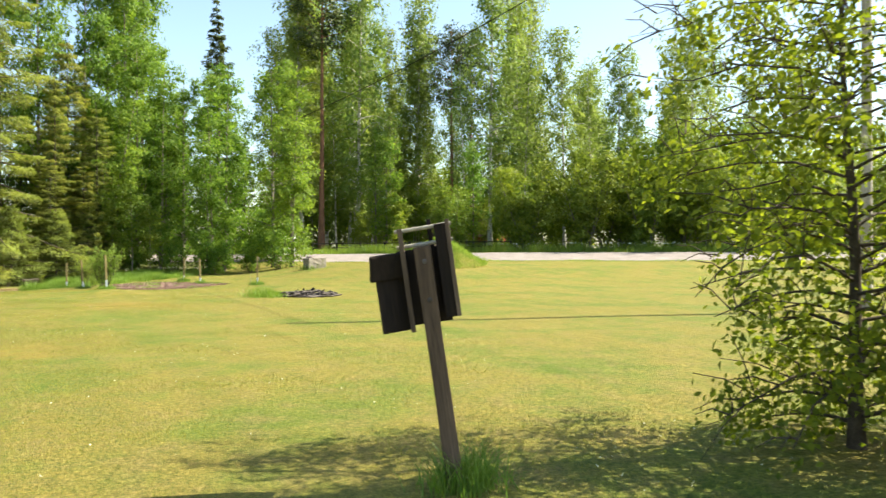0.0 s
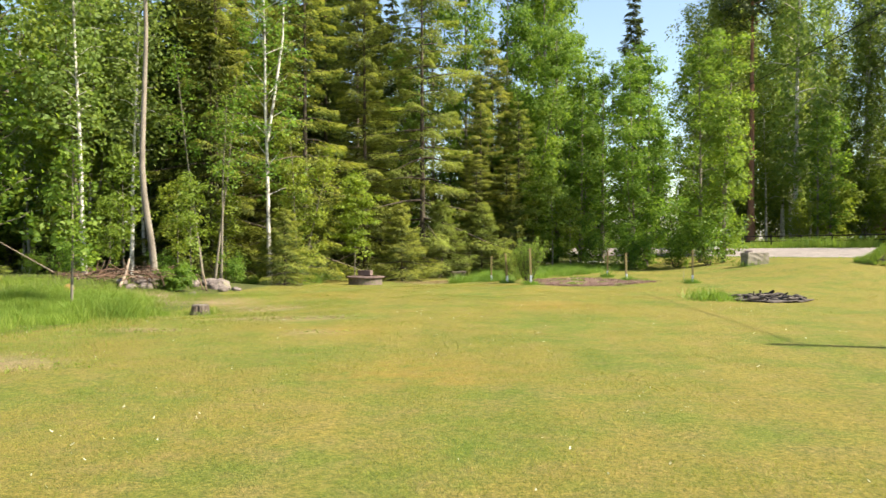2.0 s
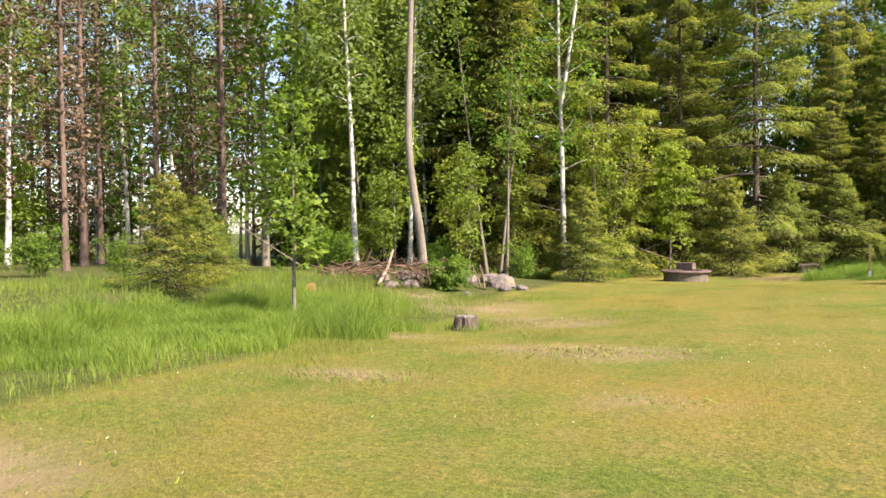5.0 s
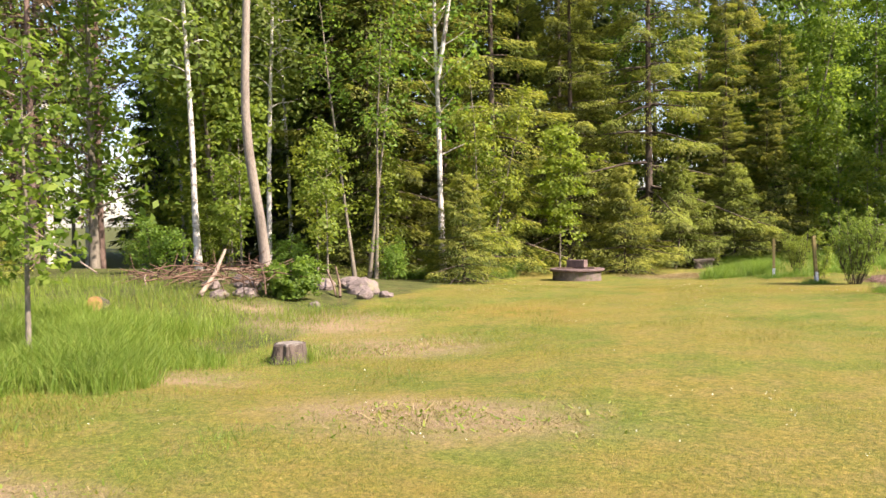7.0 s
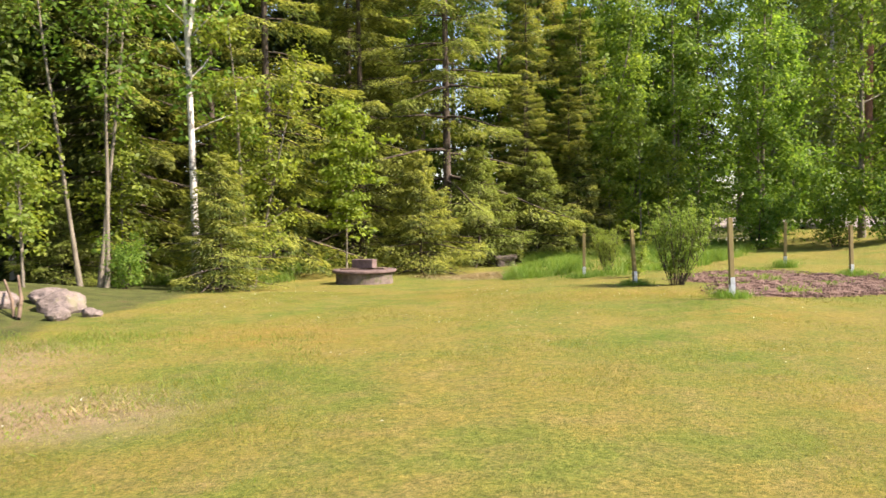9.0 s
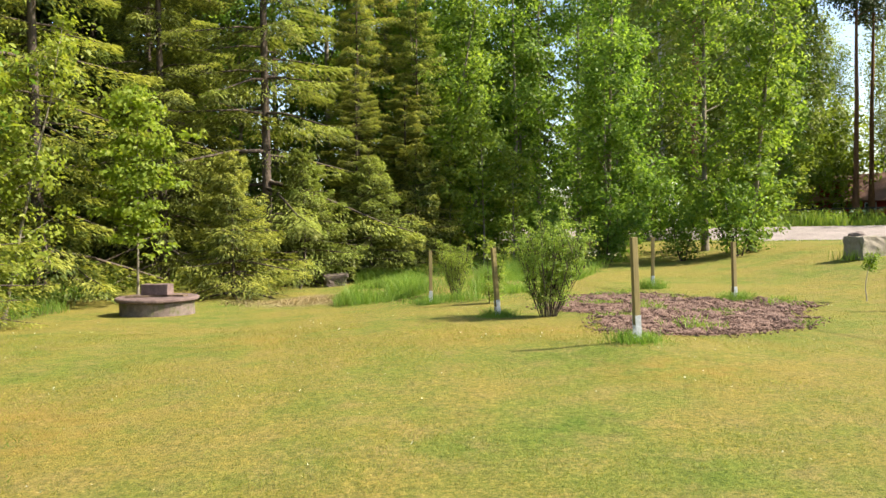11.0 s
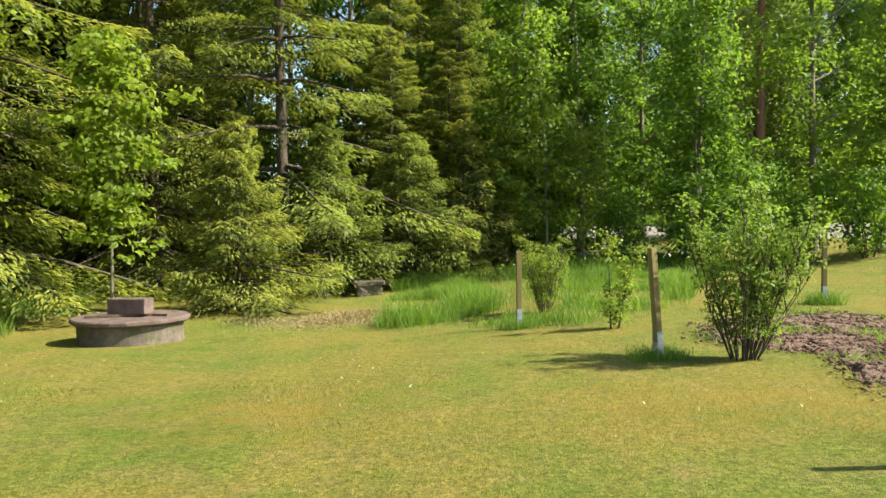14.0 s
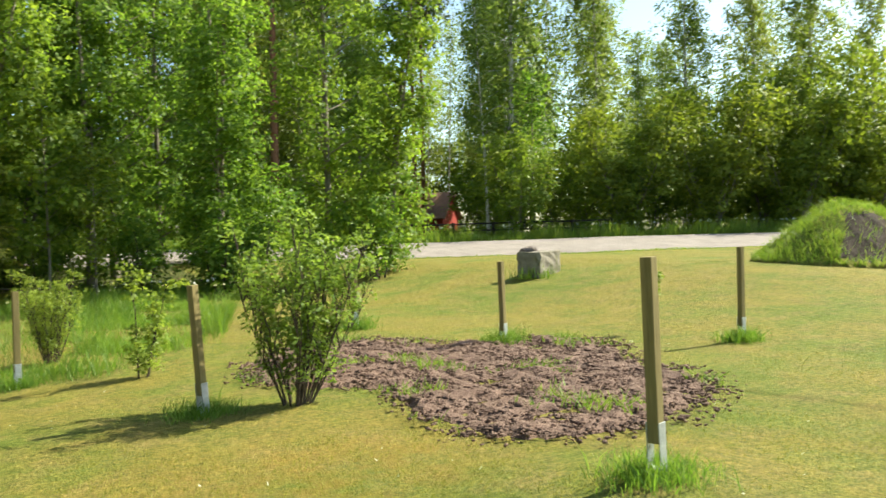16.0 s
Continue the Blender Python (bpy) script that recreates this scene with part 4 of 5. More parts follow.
blades("lawn_blades", "short mown grass blades of the far lawn", sown(80000, -4, 16, 10, 33, lambda x, y: 0 if in_bed(x, y) or cover(x, y) > 0.6 else 1, 2), 0.022, 0.006, L_GRASS, 2, 1.2)


def bank(x, y):
    d = math.hypot((x + 4.7) / 2.1, (y - 8.2) / 4.2)
    return ease(1.55 - 1.5 * d + 0.9 * noise.noise((x * 0.9, y * 0.9, 4)))


blades("tall_grass", "tall bright green grass on the bank", sown(90000, -8, -1.5, 2.5, 14, bank, 3), 0.27, 0.007, L_TALL, 3, 0.75)
blades("rough_grass", "rough half-grown grass between bank and lawn", sown(60000, -7, 3.5, -2, 16, lambda x, y: ease((1.5 - x + 2.2 * noise.noise((x * 0.7, y * 0.7, 3))) / 5), 31), 0.05, 0.005, L_GRASS, 31, 0.9)
blades("rough_grass", "fresh green grass between bank and lawn", sown(40000, -7, 2.5, -2, 16, lambda x, y: ease((0.6 - x + 2.6 * noise.noise((x * 0.6, y * 0.6, 13))) / 5), 34), 0.07, 0.006, L_TALL, 34, 0.9)
blades("broad_weeds", "broad-leaved weeds among the tall grass", sown(5200, -7, -1.2, 2.5, 14, lambda x, y: bank(x + 0.4, y) * ease(0.1 + 2.2 * noise.noise((x * 1.4, y * 1.4, 8))), 32), 0.15, 0.02, L_TALL, 32, 1.0, "weeds")
blades("plantain_weeds", "flat plantain leaves on the trodden patches", sown(1300, -3, 4, 1, 12, lambda x, y: max(ease(1.5 - 1.2 * math.hypot((x - a) / c, (y - e) / d)) for a, e, c, d in BARE) * 0.7, 33), 0.03, 0.03, L_TALL, 33, 2.2, "weeds")
blades("tall_grass", "rough grass spreading from the bank", sown(40000, -12, -1.0, -3, 15, lambda x, y: cover(x, y) * 0.8, 4), 0.15, 0.007, L_TALL, 4, 0.45)
blades("tall_grass", "uncut grass behind the posts", sown(45000, 0.5, 7.5, 24, 37, lambda x, y: ease((y - 24.6 - 0.55 * abs(x - 3.2)) / 1.6) * (0.04 + 0.96 * ease(0.15 + 2.2 * noise.noise((x * 0.8, y * 0.8, 6)))) * (x < 4.5 + (y - 25) * 0.4), 5), 0.25, 0.008, L_TALL, 5, 0.75)
blades("tall_grass", "uncut grass along the forest edge", sown(30000, -9, 14, 25, 38, lambda x, y: (abs(x + 0.6) > 1.1 or y > 36.8) * ease(cover(x, y) * 1.2) * (0.3 + 0.7 * ease(0.5 + 2 * noise.noise((x * 0.6, y * 0.6, 6)))), 6), 0.25, 0.011, L_TALL, 6, 0.6)
blades("tall_grass", "tall verge grass beyond the gravel road", sown(45000, 4, 80, 2, 62, lambda x, y: ease((road_s(x, y) - ROAD_W - 0.1) / 0.3) * ease((ROAD_W + 4.5 - road_s(x, y)) / 2), 7), 0.42, 0.028, L_TALL, 7, 0.5)
blades("verge_grass", "rough grass on the near road verge", sown(9000, 8, 60, 10, 46, lambda x, y: ease((road_s(x, y) + 0.9) / 0.6) * (road_s(x, y) < -0.02), 8), 0.06, 0.03, L_TALL, 8, 0.9)
blades("grass_tuft", "green tufts round the post feet", [(x + R.gauss(0, 0.13), y + R.gauss(0, 0.11), ground(x, y) - 0.01) for x, y, *_ in POSTS for _ in range(900)], 0.16, 0.006, L_TALL, 9, 0.9)
blades("dry_grass", "dry straw lying before the spruces", sown(5000, -2.4, 2.2, 26, 30.5, lambda x, y: ease(1.4 - math.hypot((x + 0.2) / 1.5, (y - 28.0) / 1.1)), 10), 0.05, 0.02, L_DRYGRASS, 10, 2.5)
blades("dry_grass", "flattened straw on the bare patches", sown(9000, -6, 3.2, 1, 16, lambda x, y: max(ease(1.3 - 1.3 * math.hypot((x - a) / c, (y - b) / d)) for a, b, c, d in BARE), 11), 0.03, 0.012, L_DRYGRASS, 11, 2.0)
blades("flower_petals", "small white clover heads dotted over the lawn", sown(900, -4, 11, -8, 24, lambda x, y: ease(0.3 + 2 * noise.noise((x * 0.5, y * 0.5, 9))), 12, -0.02), 0.012, 0.012, L_FLOWER, 12, 1.2, "flowers")
blades("meadow_flowers", "white flower heads in the verge", sown(420, 20, 70, 10, 50, lambda x, y: ease((road_s(x, y) - ROAD_W - 0.8) / 0.3) * (road_s(x, y) < ROAD_W + 3.5), 13, -0.55), 0.07, 0.10, L_FLOWER, 13, 0.8, "flowers")
blades("meadow_flowers", "white flower heads at the forest edge", sown(70, 3, 8, 32, 35.5, lambda x, y: 0.6, 14, -0.4), 0.05, 0.06, L_FLOWER, 14, 0.8, "flowers")


blades("grass_tuft", "grass growing round the old stump", [(-2.45 + R.gauss(0, 0.2), 11.25 + R.gauss(0, 0.17), ground(-2.45, 11.25) - 0.01) for _ in range(700)], 0.16, 0.007, L_TALL, 41, 0.8)


# ---- dug bed ----
def dug_bed():
    rng = np.random.default_rng(8)
    xs, ys = np.arange(2.8, 9.4, 0.09), np.arange(18.4, 26.4, 0.09)
    bm = bmesh.new()
    grid = {}
    for i, x in enumerate(xs):
        for j, y in enumerate(ys):
            if in_bed(x, y):
                h = 0.03 + 0.05 * noise.noise((x * 2.2, y * 2.2, 2)) + 0.05 * noise.noise((x * 6, y * 6, 5)) + 0.02 * noise.noise((x * 15, y * 15, 5))
                edge = all(in_bed(x + a, y + b) for a, b in ((0.18, 0), (-0.18, 0), (0, 0.18), (0, -0.18)))
                grid[i, j] = bm.verts.new((x, y, ground(x, y) + (h if edge else -0.03)))
    for i, j in grid:
        q = [grid.get(k) for k in ((i, j), (i + 1, j), (i + 1, j + 1), (i, j + 1))]
        if all(q):
            bm.faces.new(q)
    bed = thing("soil_bed", "freshly dug patch of reddish brown garden soil", "soil bed")
    part("soil", bm, M_SOIL, bed)
    vs, fs, n = [], [], 0
    base = bmesh.new()
    bmesh.ops.create_icosphere(base, subdivisions=1, radius=1)
    bv = np.array([v.co for v in base.verts])
    bf = np.array([[v.index for v in f.verts] for f in base.faces])
    base.free()
    while len(vs) < 8000:
        x, y = rng.uniform(3.0, 9.2), rng.uniform(18.6, 26.2)
        if in_bed(x, y) or (in_bed(6 + (x - 6) * 0.93, 22.4 + (y - 22.4) * 0.93) and rng.random() < 0.2):
            s = rng.uniform(0.006, 0.015) * (1.7 if rng.random() < 0.1 and in_bed(x, y) else 1)
            v = bv * (1 + rng.normal(size=(len(bv), 1)) * 0.35) * s * rng.uniform(0.5, 1.5, 3) * [1.3, 1.3, 0.75]
            vs.append(v + [x, y, ground(x, y) + 0.035 + 0.05 * noise.noise((x * 2.2, y * 2.2, 2))])
            fs.append(bf + n)
            n += len(bv)
    tagged(part_of("loose_earth", fast_mesh("loose_earth", np.concatenate(vs), np.concatenate(fs), M_SOIL), bed, "loose clods of earth"), kind="stuff")
    blades("weeds", "small green weeds in the dug soil", sown(1700, 3, 9, 19, 26, lambda x, y: in_bed(x, y) * ease(-0.15 + 2.6 * noise.noise((x * 1.3, y * 1.3, 12))), 15, -0.03), 0.06, 0.014, L_TALL, 15, 1.2)


dug_bed()

bush = leafy("currant_bush", "upright yellow-green currant bush beside the dug bed", "bush", 1.45, 0.85, 0.20, 132, 12, 0.040, M_TWIG, L_CURRANT, 57, 0.010, stems=26, clump=0.060, rise=3.2, sub=6, wob=0.02)
put(bush, 4.12, 21.95)
twig = leafy("young_shrub", "narrow upright young shrub in the tall grass", "shrub", 1.2, 0.22, 0.15, 18, 18, 0.045, M_TWIG, L_CURRANT, 52, 0.012, stems=3, clump=0.07, rise=2.5)
put(twig, 3.55, 24.5)
again(bush, 3.0, 26.6, 0.72, 2.0, label="pale leafy shrub behind the corner post")
small = leafy("staked_seedling", "tiny leafless seedling with a leafy tip in the lawn", "seedling", 0.75, 0.12, 0.7, 6, 10, 0.05, M_GREYWOOD, L_YELLOW, 53, 0.012, clump=0.05)
put(small, 9.4, 22.9)
low = leafy("broad_leaved_bush", "round dense bush with broad bright green leaves before the rubble", "bush", 0.95, 0.85, 0.12, 60, 30, 0.11, M_TWIG, L_ASPEN, 54, 0.018, stems=10, clump=0.15, rise=0.8, sub=5)
put(low, -5.65, 15.9, 0.66)


# ---- mailbox on its leaning post ----
def mailbox():
    box = thing("mailbox_stand", "old dark wooden mailbox holder on a leaning grey post", "mailbox")
    box.matrix_basis = pose(8.53, -5.29, ground(8.5, -5.3) - 0.02, 0, 0, -17.5) @ pose(-0.03, 0, 0.05, 0, -8, 0) @ Matrix.Diagonal((0.95, 0.95, 1.0, 1))
    part("post", box_bm(0.105, 0.07, 1.50, Matrix.Translation((0, 0, -0.08)), 0.006, 0.004, 4, 1), M_POSTWOOD, box)
    part("left_board", box_bm(0.20, 0.022, 0.47, pose(-0.225, 0.09, 0.93, 0, 0, 24), 0.003, 0.002, 2, 2), M_DARKBOARD, box)
    part("back_board", box_bm(0.30, 0.02, 0.46, pose(-0.02, 0.16, 0.95), 0.003, 0.002, 2, 3), M_DARKBOARD, box)
    part("right_board", box_bm(0.07, 0.17, 0.56, pose(0.135, 0.09, 0.98, 0, 0, -6), 0.003, 0.002, 2, 4), M_DARKBOARD, box)
    part("left_batten", box_bm(0.03, 0.03, 0.62, pose(-0.125, 0.03, 0.92), 0.003, 0.002, 2, 5), M_OLDWOOD, box)
    part("right_batten", box_bm(0.026, 0.03, 0.58, pose(0.175, 0.0, 0.98), 0.003, 0.002, 2, 6), M_OLDWOOD, box)
    part("flap", box_bm(0.23, 0.03, 0.16, pose(-0.245, 0.06, 1.25, 16, 0, 24), 0.012, 0.004, 2, 7), M_DARKBOARD, box)
    part("rear_batten", box_bm(0.03, 0.03, 0.50, pose(0.06, 0.16, 1.08), 0.003, 0.002, 2, 8), M_DARKBOARD, box)
    for z, y in ((1.525, 0.03), (1.43, 0.06)):
        v, f = tube([(-0.16, y, z), (0.02, y, z + 0.003), (0.20, y, z + 0.008)], [0.012] * 3, 8)
        part_of("rail", fast_mesh("rail", v, f, M_GREYWOOD, True), box)
    for z in (1.10, 1.33):
        bm = bmesh.new()
        bmesh.ops.create_uvsphere(bm, u_segments=10, v_segments=6, radius=0.017, matrix=pose(0.005, -0.038, z) @ Matrix.Diagonal((1, 0.5, 1, 1)))
        part("bolt", bm, M_ASH, box)
    blades("grass_tuft", "grass growing round the foot of the mailbox post", [(8.53 + R.gauss(0, 0.11), -5.29 + R.gauss(0, 0.1), ground(8.5, -5.3) - 0.01) for _ in range(600)], 0.16, 0.007, L_TALL, 16, 0.8)


mailbox()

# ---- garden trees by the start of the walk ----
old = leafy("garden_tree", "old garden tree with dark spreading branches and bright sparse leaves", "tree", 4.5, 2.2, 0.06, 84, 20, 0.08, M_TWIG, L_GARDEN, 61, 0.07, droop=0.4, rise=0.4, clump=0.19, sub=8, top=0.7, twigs=6, flat=0.45)
put(old, 11.5, -5.25, 0.82)
dense = leafy("garden_bush", "dense shady garden bush beside the start of the lawn", "bush", 3.5, 2.6, 0.04, 120, 34, 0.09, M_TWIG, L_SHADE, 62, 0.07, stems=3, rise=0.4, clump=0.24, sub=8, top=0.8, twigs=2)
put(dense, 13.4, -6.3)


# ---- utility pole and cable ----
def utility_pole():
    pole = thing("utility_pole", "tall grey wooden utility pole on the lawn", "pole", (21.2, 4.4, ground(21.2, 4.4)))
    v, f = tube([(0, 0, -0.2), (0.02, 0, 6), (0.0, 0, 11.6)], [0.13, 0.11, 0.085], 12)
    part_of("shaft", fast_mesh("shaft", v, f, M_GREYWOOD, True), pole)
    part("cap", box_bm(0.2, 0.2, 0.05, Matrix.Translation((0, 0, 11.58)), 0.01), M_ZINC, pole)
    end = Vector((6.0, 62.0, 9.0)) - pole.location
    t = np.linspace(0, 1, 26)
    path = [(end.x * k, end.y * k, 11.3 + (end.z - 11.3) * k - 6.0 * k * (1 - k)) for k in t]
    v, f = tube(path, [0.018] * 26, 5)
    part_of("cable", fast_mesh("cable", v, f, M_BLACKRAIL, True), pole, "thin black overhead cable")


utility_pole()


# ---- burnt heap, block, mound ----
def fire_pit():
    rng = random.Random(7)
    pit = thing("burnt_heap", "flat heap of charred sticks and ash on the lawn", "ash heap", (10.45, 14.3, ground(10.45, 14.3)))
    part("ash", slab_bm(0.85, 0.05, 0.0, 30, 0.25, 4), M_ASH, pit)
    for n in range(70):
        a, r = rng.uniform(0, 6.28), 0.8 * math.sqrt(rng.random())
        ln, rr = rng.uniform(0.12, 0.4), rng.uniform(0.015, 0.045)
        d = Vector((rng.gauss(0, 1), rng.gauss(0, 1), rng.gauss(0, 0.25))).normalized() * ln / 2
        c = Vector((r * math.cos(a), r * math.sin(a), 0.06 + rng.uniform(0, 0.12) * (1 - r)))
        v, f = tube([c - d, c + d * 0.1 + Vector((0, 0, rr * 0.3)), c + d], [rr, rr * 1.1, rr * 0.7], 6)
        part_of("charred_stick", fast_mesh("charred_stick", v, f, M_ASH), pit)
    blades("grass_tuft", "tall grass beside the burnt heap", [(9.3 + R.gauss(0, 0.3), 14.5 + R.gauss(0, 0.4), ground(9.3, 14.5) - 0.01) for _ in range(1400)], 0.2, 0.014, L_TALL, 17, 0.7)


fire_pit()
planter = thing("concrete_planter", "broken pale concrete planter block on the lawn", "planter", (12.8, 28.95, ground(12.8, 28.95)))
part("block", box_bm(0.95, 0.55, 0.54, pose(0, 0, -0.04, 0, 0, 22), 0.02, 0.035, 4, 9), M_PALECONCRETE, planter)
rock("stone", "rounded grey stone on top of the planter", 12.6, 29.0, (0.2, 0.16, 0.1), M_ROCK, 9, "stone", 0.1, ground(12.8, 28.95) + 0.46)
blades("grass_tuft", "grass against the planter", [(12.45 + R.gauss(0, 0.25), 28.7 + R.gauss(0, 0.2), ground(12.5, 28.7) - 0.01) for _ in range(300)], 0.16, 0.012, L_TALL, 18, 0.6)


def mound_h(x, y):
    d = math.hypot((x - 17.7) / 2.4, (y - 24.9) / 1.9)
    return 1.12 * ease(1.0 - d) ** 0.8 + (0.10 * noise.noise((x * 1.5, y * 1.5, 3)) if d < 0.95 else 0)


def mound():
    m = thing("earth_mound", "heap of dark earth overgrown with grass", "earth heap")
    for name, mat, test in (("grassy_side", M_GROUND, lambda x, y: not soil_face(x, y)), ("soil_side", M_DARKSOIL, lambda x, y: soil_face(x, y))):
        bm = bmesh.new()
        grid = {}
        for i in range(60):
            for j in range(46):
                x, y = 14.9 + i * 0.1, 22.7 + j * 0.1
                z = mound_h(x, y)
                grid[i, j] = bm.verts.new((x, y, ground(x, y) + (z if z > 0.02 else -0.05) + (0.05 * noise.noise((x * 5, y * 5, 1)) if mat is M_DARKSOIL else 0)))
        for i, j in list(grid):
            q = [grid.get(k) for k in ((i, j), (i + 1, j), (i + 1, j + 1), (i, j + 1))]
            if all(q) and test(q[0].co.x, q[0].co.y) and mound_h(q[0].co.x, q[0].co.y) > 0:
                bm.faces.new(q)
        bmesh.ops.delete(bm, geom=[v for v in bm.verts if not v.link_faces], context="VERTS")
        part(name, bm, mat, m)
    rng = np.random.default_rng(21)
    pts = []
    while len(pts) < 14000:
        x, y = rng.uniform(14.8, 21), rng.uniform(22.6, 27.2)
        h = mound_h(x, y)
        if h > 0.03 and (not soil_face(x, y) or rng.random() < 0.06):
            pts.append((x, y, ground(x, y) + h - 0.02))
    blades("mound_grass", "long grass hanging over the earth heap", pts, 0.18, 0.012, L_TALL, 21, 0.9)


def soil_face(x, y):
    """The dug-away corner of the heap."""
    a = math.atan2(y - 24.9, x - 17.6)
    return -2.75 + 0.3 * noise.noise((x, y, 8)) < a < -1.55 + 0.4 * noise.noise((x, y, 3)) and 0.08 < mound_h(x, y) < 0.95


mound()


# ---- rubble and brush by the crooked trunk ----
def brush_pile():
    rng = random.Random(3)
    pile = thing("brush_pile", "heap of dry reddish twigs and cut branches", "brush pile", (-7.2, 15.6, ground(-7.2, 15.6)))
    for n in range(150):
        a, r = rng.uniform(0, 6.28), 1.9 * math.sqrt(rng.random())
        ln, rr = rng.uniform(0.4, 1.3), rng.uniform(0.006, 0.016)
        d = Vector((rng.gauss(0, 1), rng.gauss(0, 1), rng.gauss(0, 0.3))).normalized() * ln / 2
        c = Vector((r * math.cos(a), r * math.sin(a) * 0.7, 0.12 + rng.uniform(0, 0.4) * (1 - r / 2)))
        v, f = tube([c - d, c + Vector((rng.gauss(0, 0.05), rng.gauss(0, 0.05), 0.04)), c + d], [rr, rr, rr * 0.4], 5)
        part_of("dry_branch", fast_mesh("dry_branch", v, f, M_DRYTWIG if n % 9 else M_DEADLIMB), pile)
    return pile


brush_pile()


def sawn_log():
    x, y = LOG
    log = thing("sawn_log", "short fresh sawn log with an orange-brown cut face in the grass", "log")
    log.matrix_basis = pose(x, y, ground(x, y) + 0.16, 0, 82, -55) @ Matrix.Diagonal((0.75, 0.75, 0.9, 1))
    v, f = tube([(0, 0, -0.3), (0, 0, 0), (0.01, 0, 0.3)], [0.15, 0.155, 0.15], 14)
    part_of("bark", fast_mesh("bark", v, f, M_SPRUCEBARK, True), log)
    for z in (-0.302, 0.298):
        bm = bmesh.new()
        bmesh.ops.create_circle(bm, cap_ends=True, segments=14, radius=0.15, matrix=Matrix.Translation((0, 0, z)))
        part("cut_face", bm, M_FRESHWOOD, log, "orange-brown sawn face")


LOG = (-6.3, 12.0)
sawn_log()


def limb(name, label, a, b, r, mat):
    a, b = Vector(a), Vector(b)
    mid = (a + b) / 2 + Vector((0.03, 0.02, -0.03))
    v, f = tube([a, mid, b], [r, r * 0.85, r * 0.6], 9)
    t = thing(name, label, "branch")
    part_of("wood", fast_mesh("wood", v, f, mat, True), t)


gz = ground(-6.9, 14.2)
limb("cut_branch", "bleached cut branch leaning out of the rubble", (-6.4, 14.3, gz - 0.05), (-6.95, 15.7, gz + 0.70), 0.045, M_DEADLIMB)
gz = ground(-5.4, 17.3)
limb("cut_branch", "dark cut stick leaning on the boulder", (-5.15, 16.9, gz), (-5.6, 17.5, gz + 0.55), 0.03, M_OLDWOOD)
limb("cut_branch", "dark cut stick leaning on the boulder", (-5.3, 17.0, gz), (-5.75, 17.4, gz + 0.5), 0.025, M_OLDWOOD)
gz = ground(-8.4, 13.0)
limb("fallen_pole", "thin bleached pole propped in the undergrowth", (-7.6, 13.2, gz + 0.3), (-9.6, 13.2, gz + 1.3), 0.016, M_DEADLIMB)
for n, (x, y, lx, ly, hh) in enumerate([(-8.2, 22.8, -1.4, 0.3, 9), (-7.9, 23.0, 0.9, 0.2, 8), (-7.4, 22.5, 0.35, 0.1, 7)]):
    s = leafy("slim_leaning_tree", "slim dark leaning stem with few leaves", "tree", hh, 0.9, 0.5, 12, 12, 0.13, M_GREYBARK, L_ASPEN, 70 + n, 0.055, (lx, ly), 0.05, clump=0.35, rise=0.8)
    put(s, x, y)


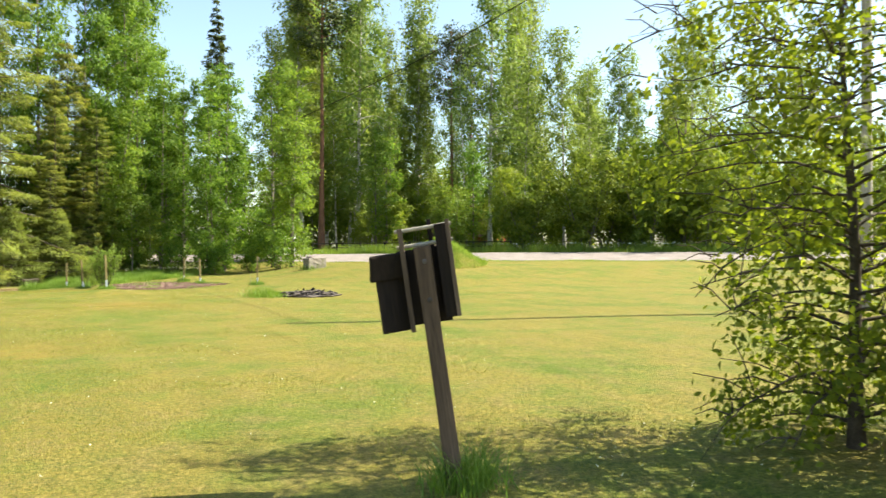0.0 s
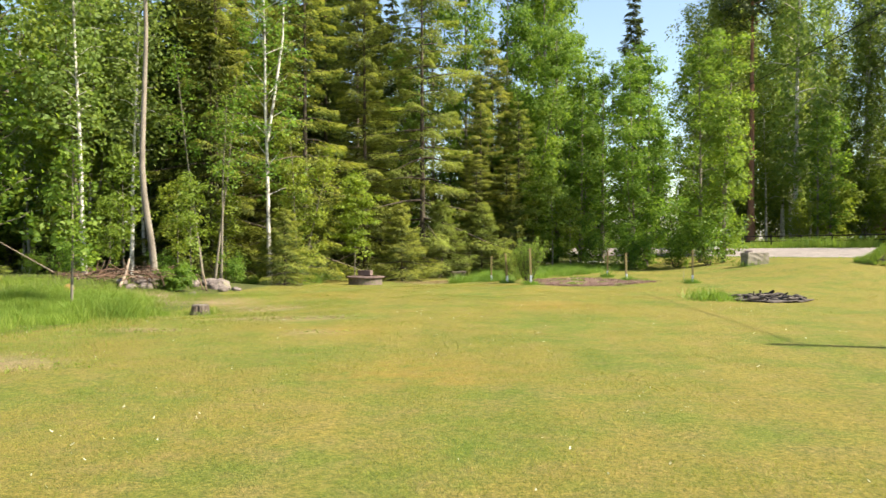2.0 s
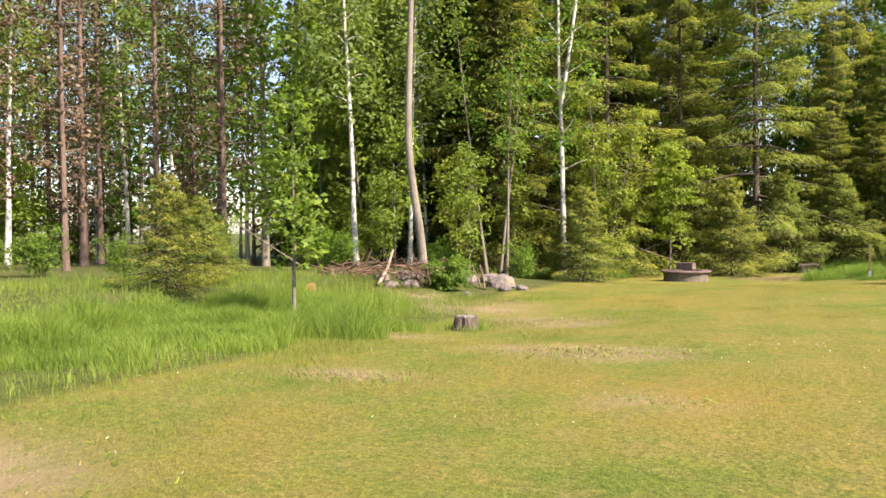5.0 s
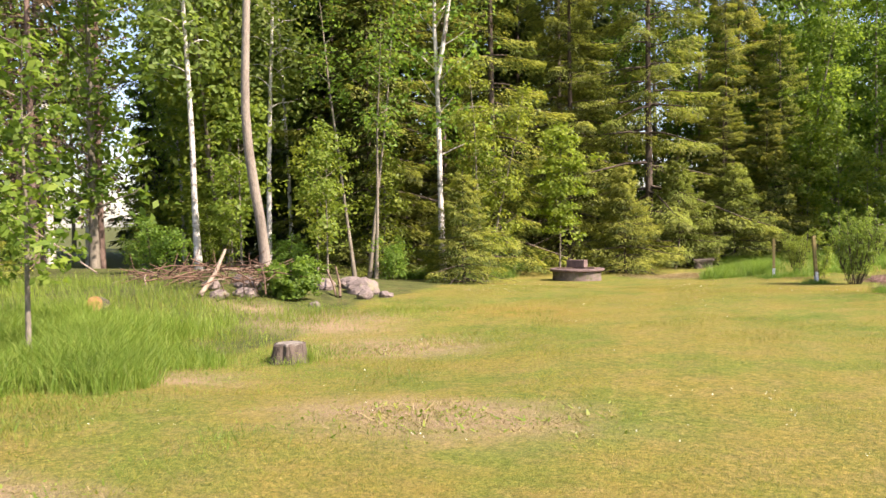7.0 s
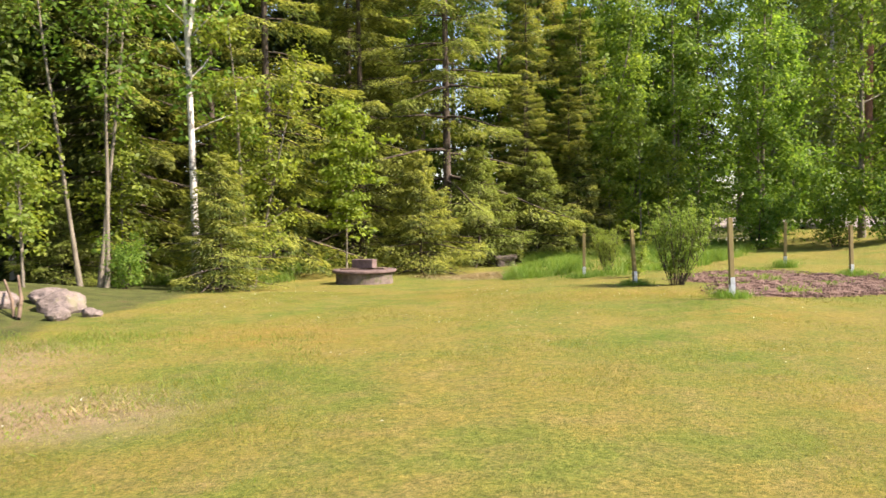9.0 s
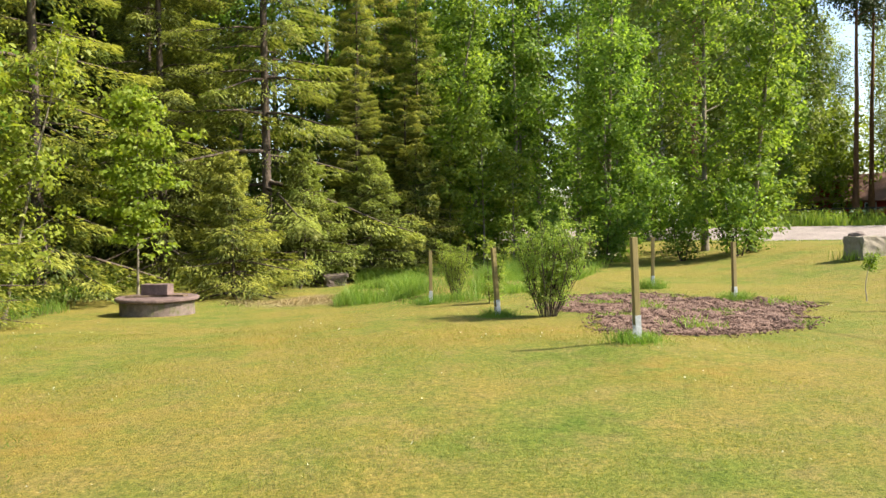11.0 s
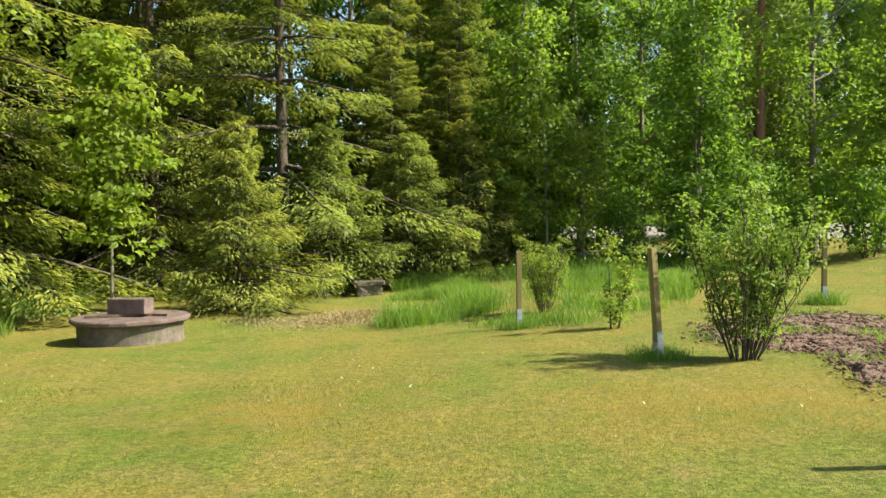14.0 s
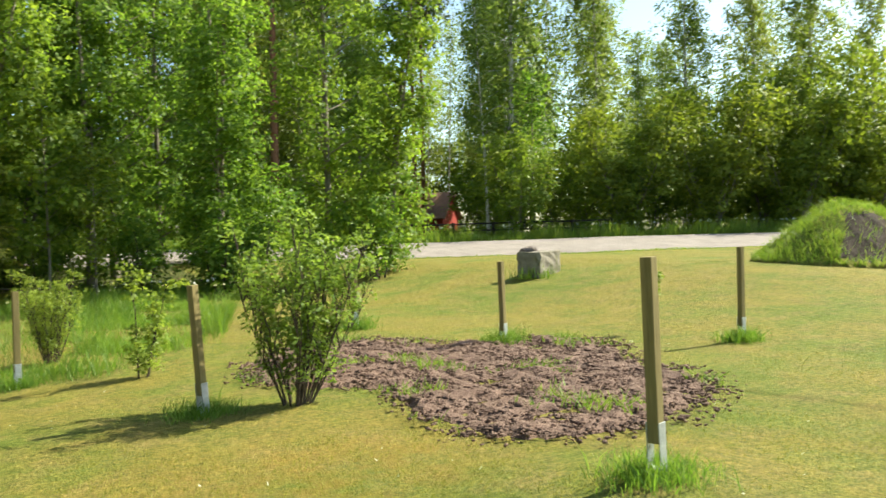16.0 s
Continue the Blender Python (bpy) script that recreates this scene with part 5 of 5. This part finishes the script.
# ---- across the road ----
def cottage():
    house = thing("red_cottage", "small red wooden cottage with a reddish roof across the road", "house")
    house.matrix_basis = pose(34.2, 69.0, ground(34.2, 69.0) - 0.5, 0, 0, 40) @ Matrix.Diagonal((0.78, 0.78, 0.78, 1))
    bm = bmesh.new()
    pts = [(-2.8, 0), (2.8, 0), (2.8, 2.5), (0, 4.7), (-2.8, 2.5)]
    f0 = [bm.verts.new((x, -4.5, z)) for x, z in pts]
    f1 = [bm.verts.new((x, 4.5, z)) for x, z in pts]
    bm.faces.new(f0)
    bm.faces.new(f1[::-1])
    for k in range(5):
        bm.faces.new((f0[k], f0[(k + 1) % 5], f1[(k + 1) % 5], f1[k]))
    bmesh.ops.recalc_face_normals(bm, faces=bm.faces[:])
    part("wall", bm, M_REDPAINT, house)
    for sgn, rot in ((-1, -38.2), (1, 38.2)):
        part("roof_half", box_bm(4.1, 9.8, 0.12, pose(sgn * 1.62, 0, 3.46, 0, rot, 0), 0.02), M_ROOF, house)
    for y in (-2.6, 0.2, 2.8):
        w = part("window", box_bm(0.08, 1.0, 1.1, Matrix.Translation((-2.83, y, 1.0)), 0.01), M_WHITE, house, "white framed window")
        part("pane", box_bm(0.04, 0.8, 0.9, Matrix.Translation((-2.88, y, 1.1)), 0.005), M_GLASS, w)
    d = part("dormer", box_bm(1.6, 1.8, 1.5, pose(-2.0, 1.0, 2.7), 0.02), M_REDPAINT, house)
    part("dormer_roof", box_bm(2.2, 2.2, 0.1, pose(-2.1, 1.0, 4.2, 0, -10, 0), 0.02), M_ROOF, d)


cottage()
shed = thing("white_shed", "small white painted shed behind the aspens", "shed")
shed.matrix_basis = pose(13.4, 47.3, ground(13.4, 47.3), 0, 0, 15)
part("wall", box_bm(1.3, 1.3, 2.0, Matrix(), 0.01), M_WHITE, shed)
part("roof", box_bm(1.6, 1.6, 0.12, pose(0, 0, 2.0, 6, 0, 0), 0.02), M_WHITE, shed)


def rail_fence():
    fence = thing("rail_fence", "low dark wooden rail fence across the road", "fence")
    p, q = Vector((15.6, 48.4)), Vector((28.0, 41.6))
    n = 9
    for k in range(n):
        a = p.lerp(q, k / (n - 1))
        part("fence_post", box_bm(0.1, 0.1, 0.8, Matrix.Translation((a.x, a.y, ground(a.x, a.y) - 0.05)), 0.01), M_BLACKRAIL, fence)
        if k:
            b = p.lerp(q, (k - 1) / (n - 1))
            for h in (0.38, 0.68):
                v, f = tube([(b.x, b.y, ground(b.x, b.y) + h), ((a.x + b.x) / 2, (a.y + b.y) / 2, ground(a.x, a.y) + h), (a.x, a.y, ground(a.x, a.y) + h)], [0.04] * 3, 6)
                part_of("rail", fast_mesh("rail", v, f, M_BLACKRAIL), fence)


rail_fence()
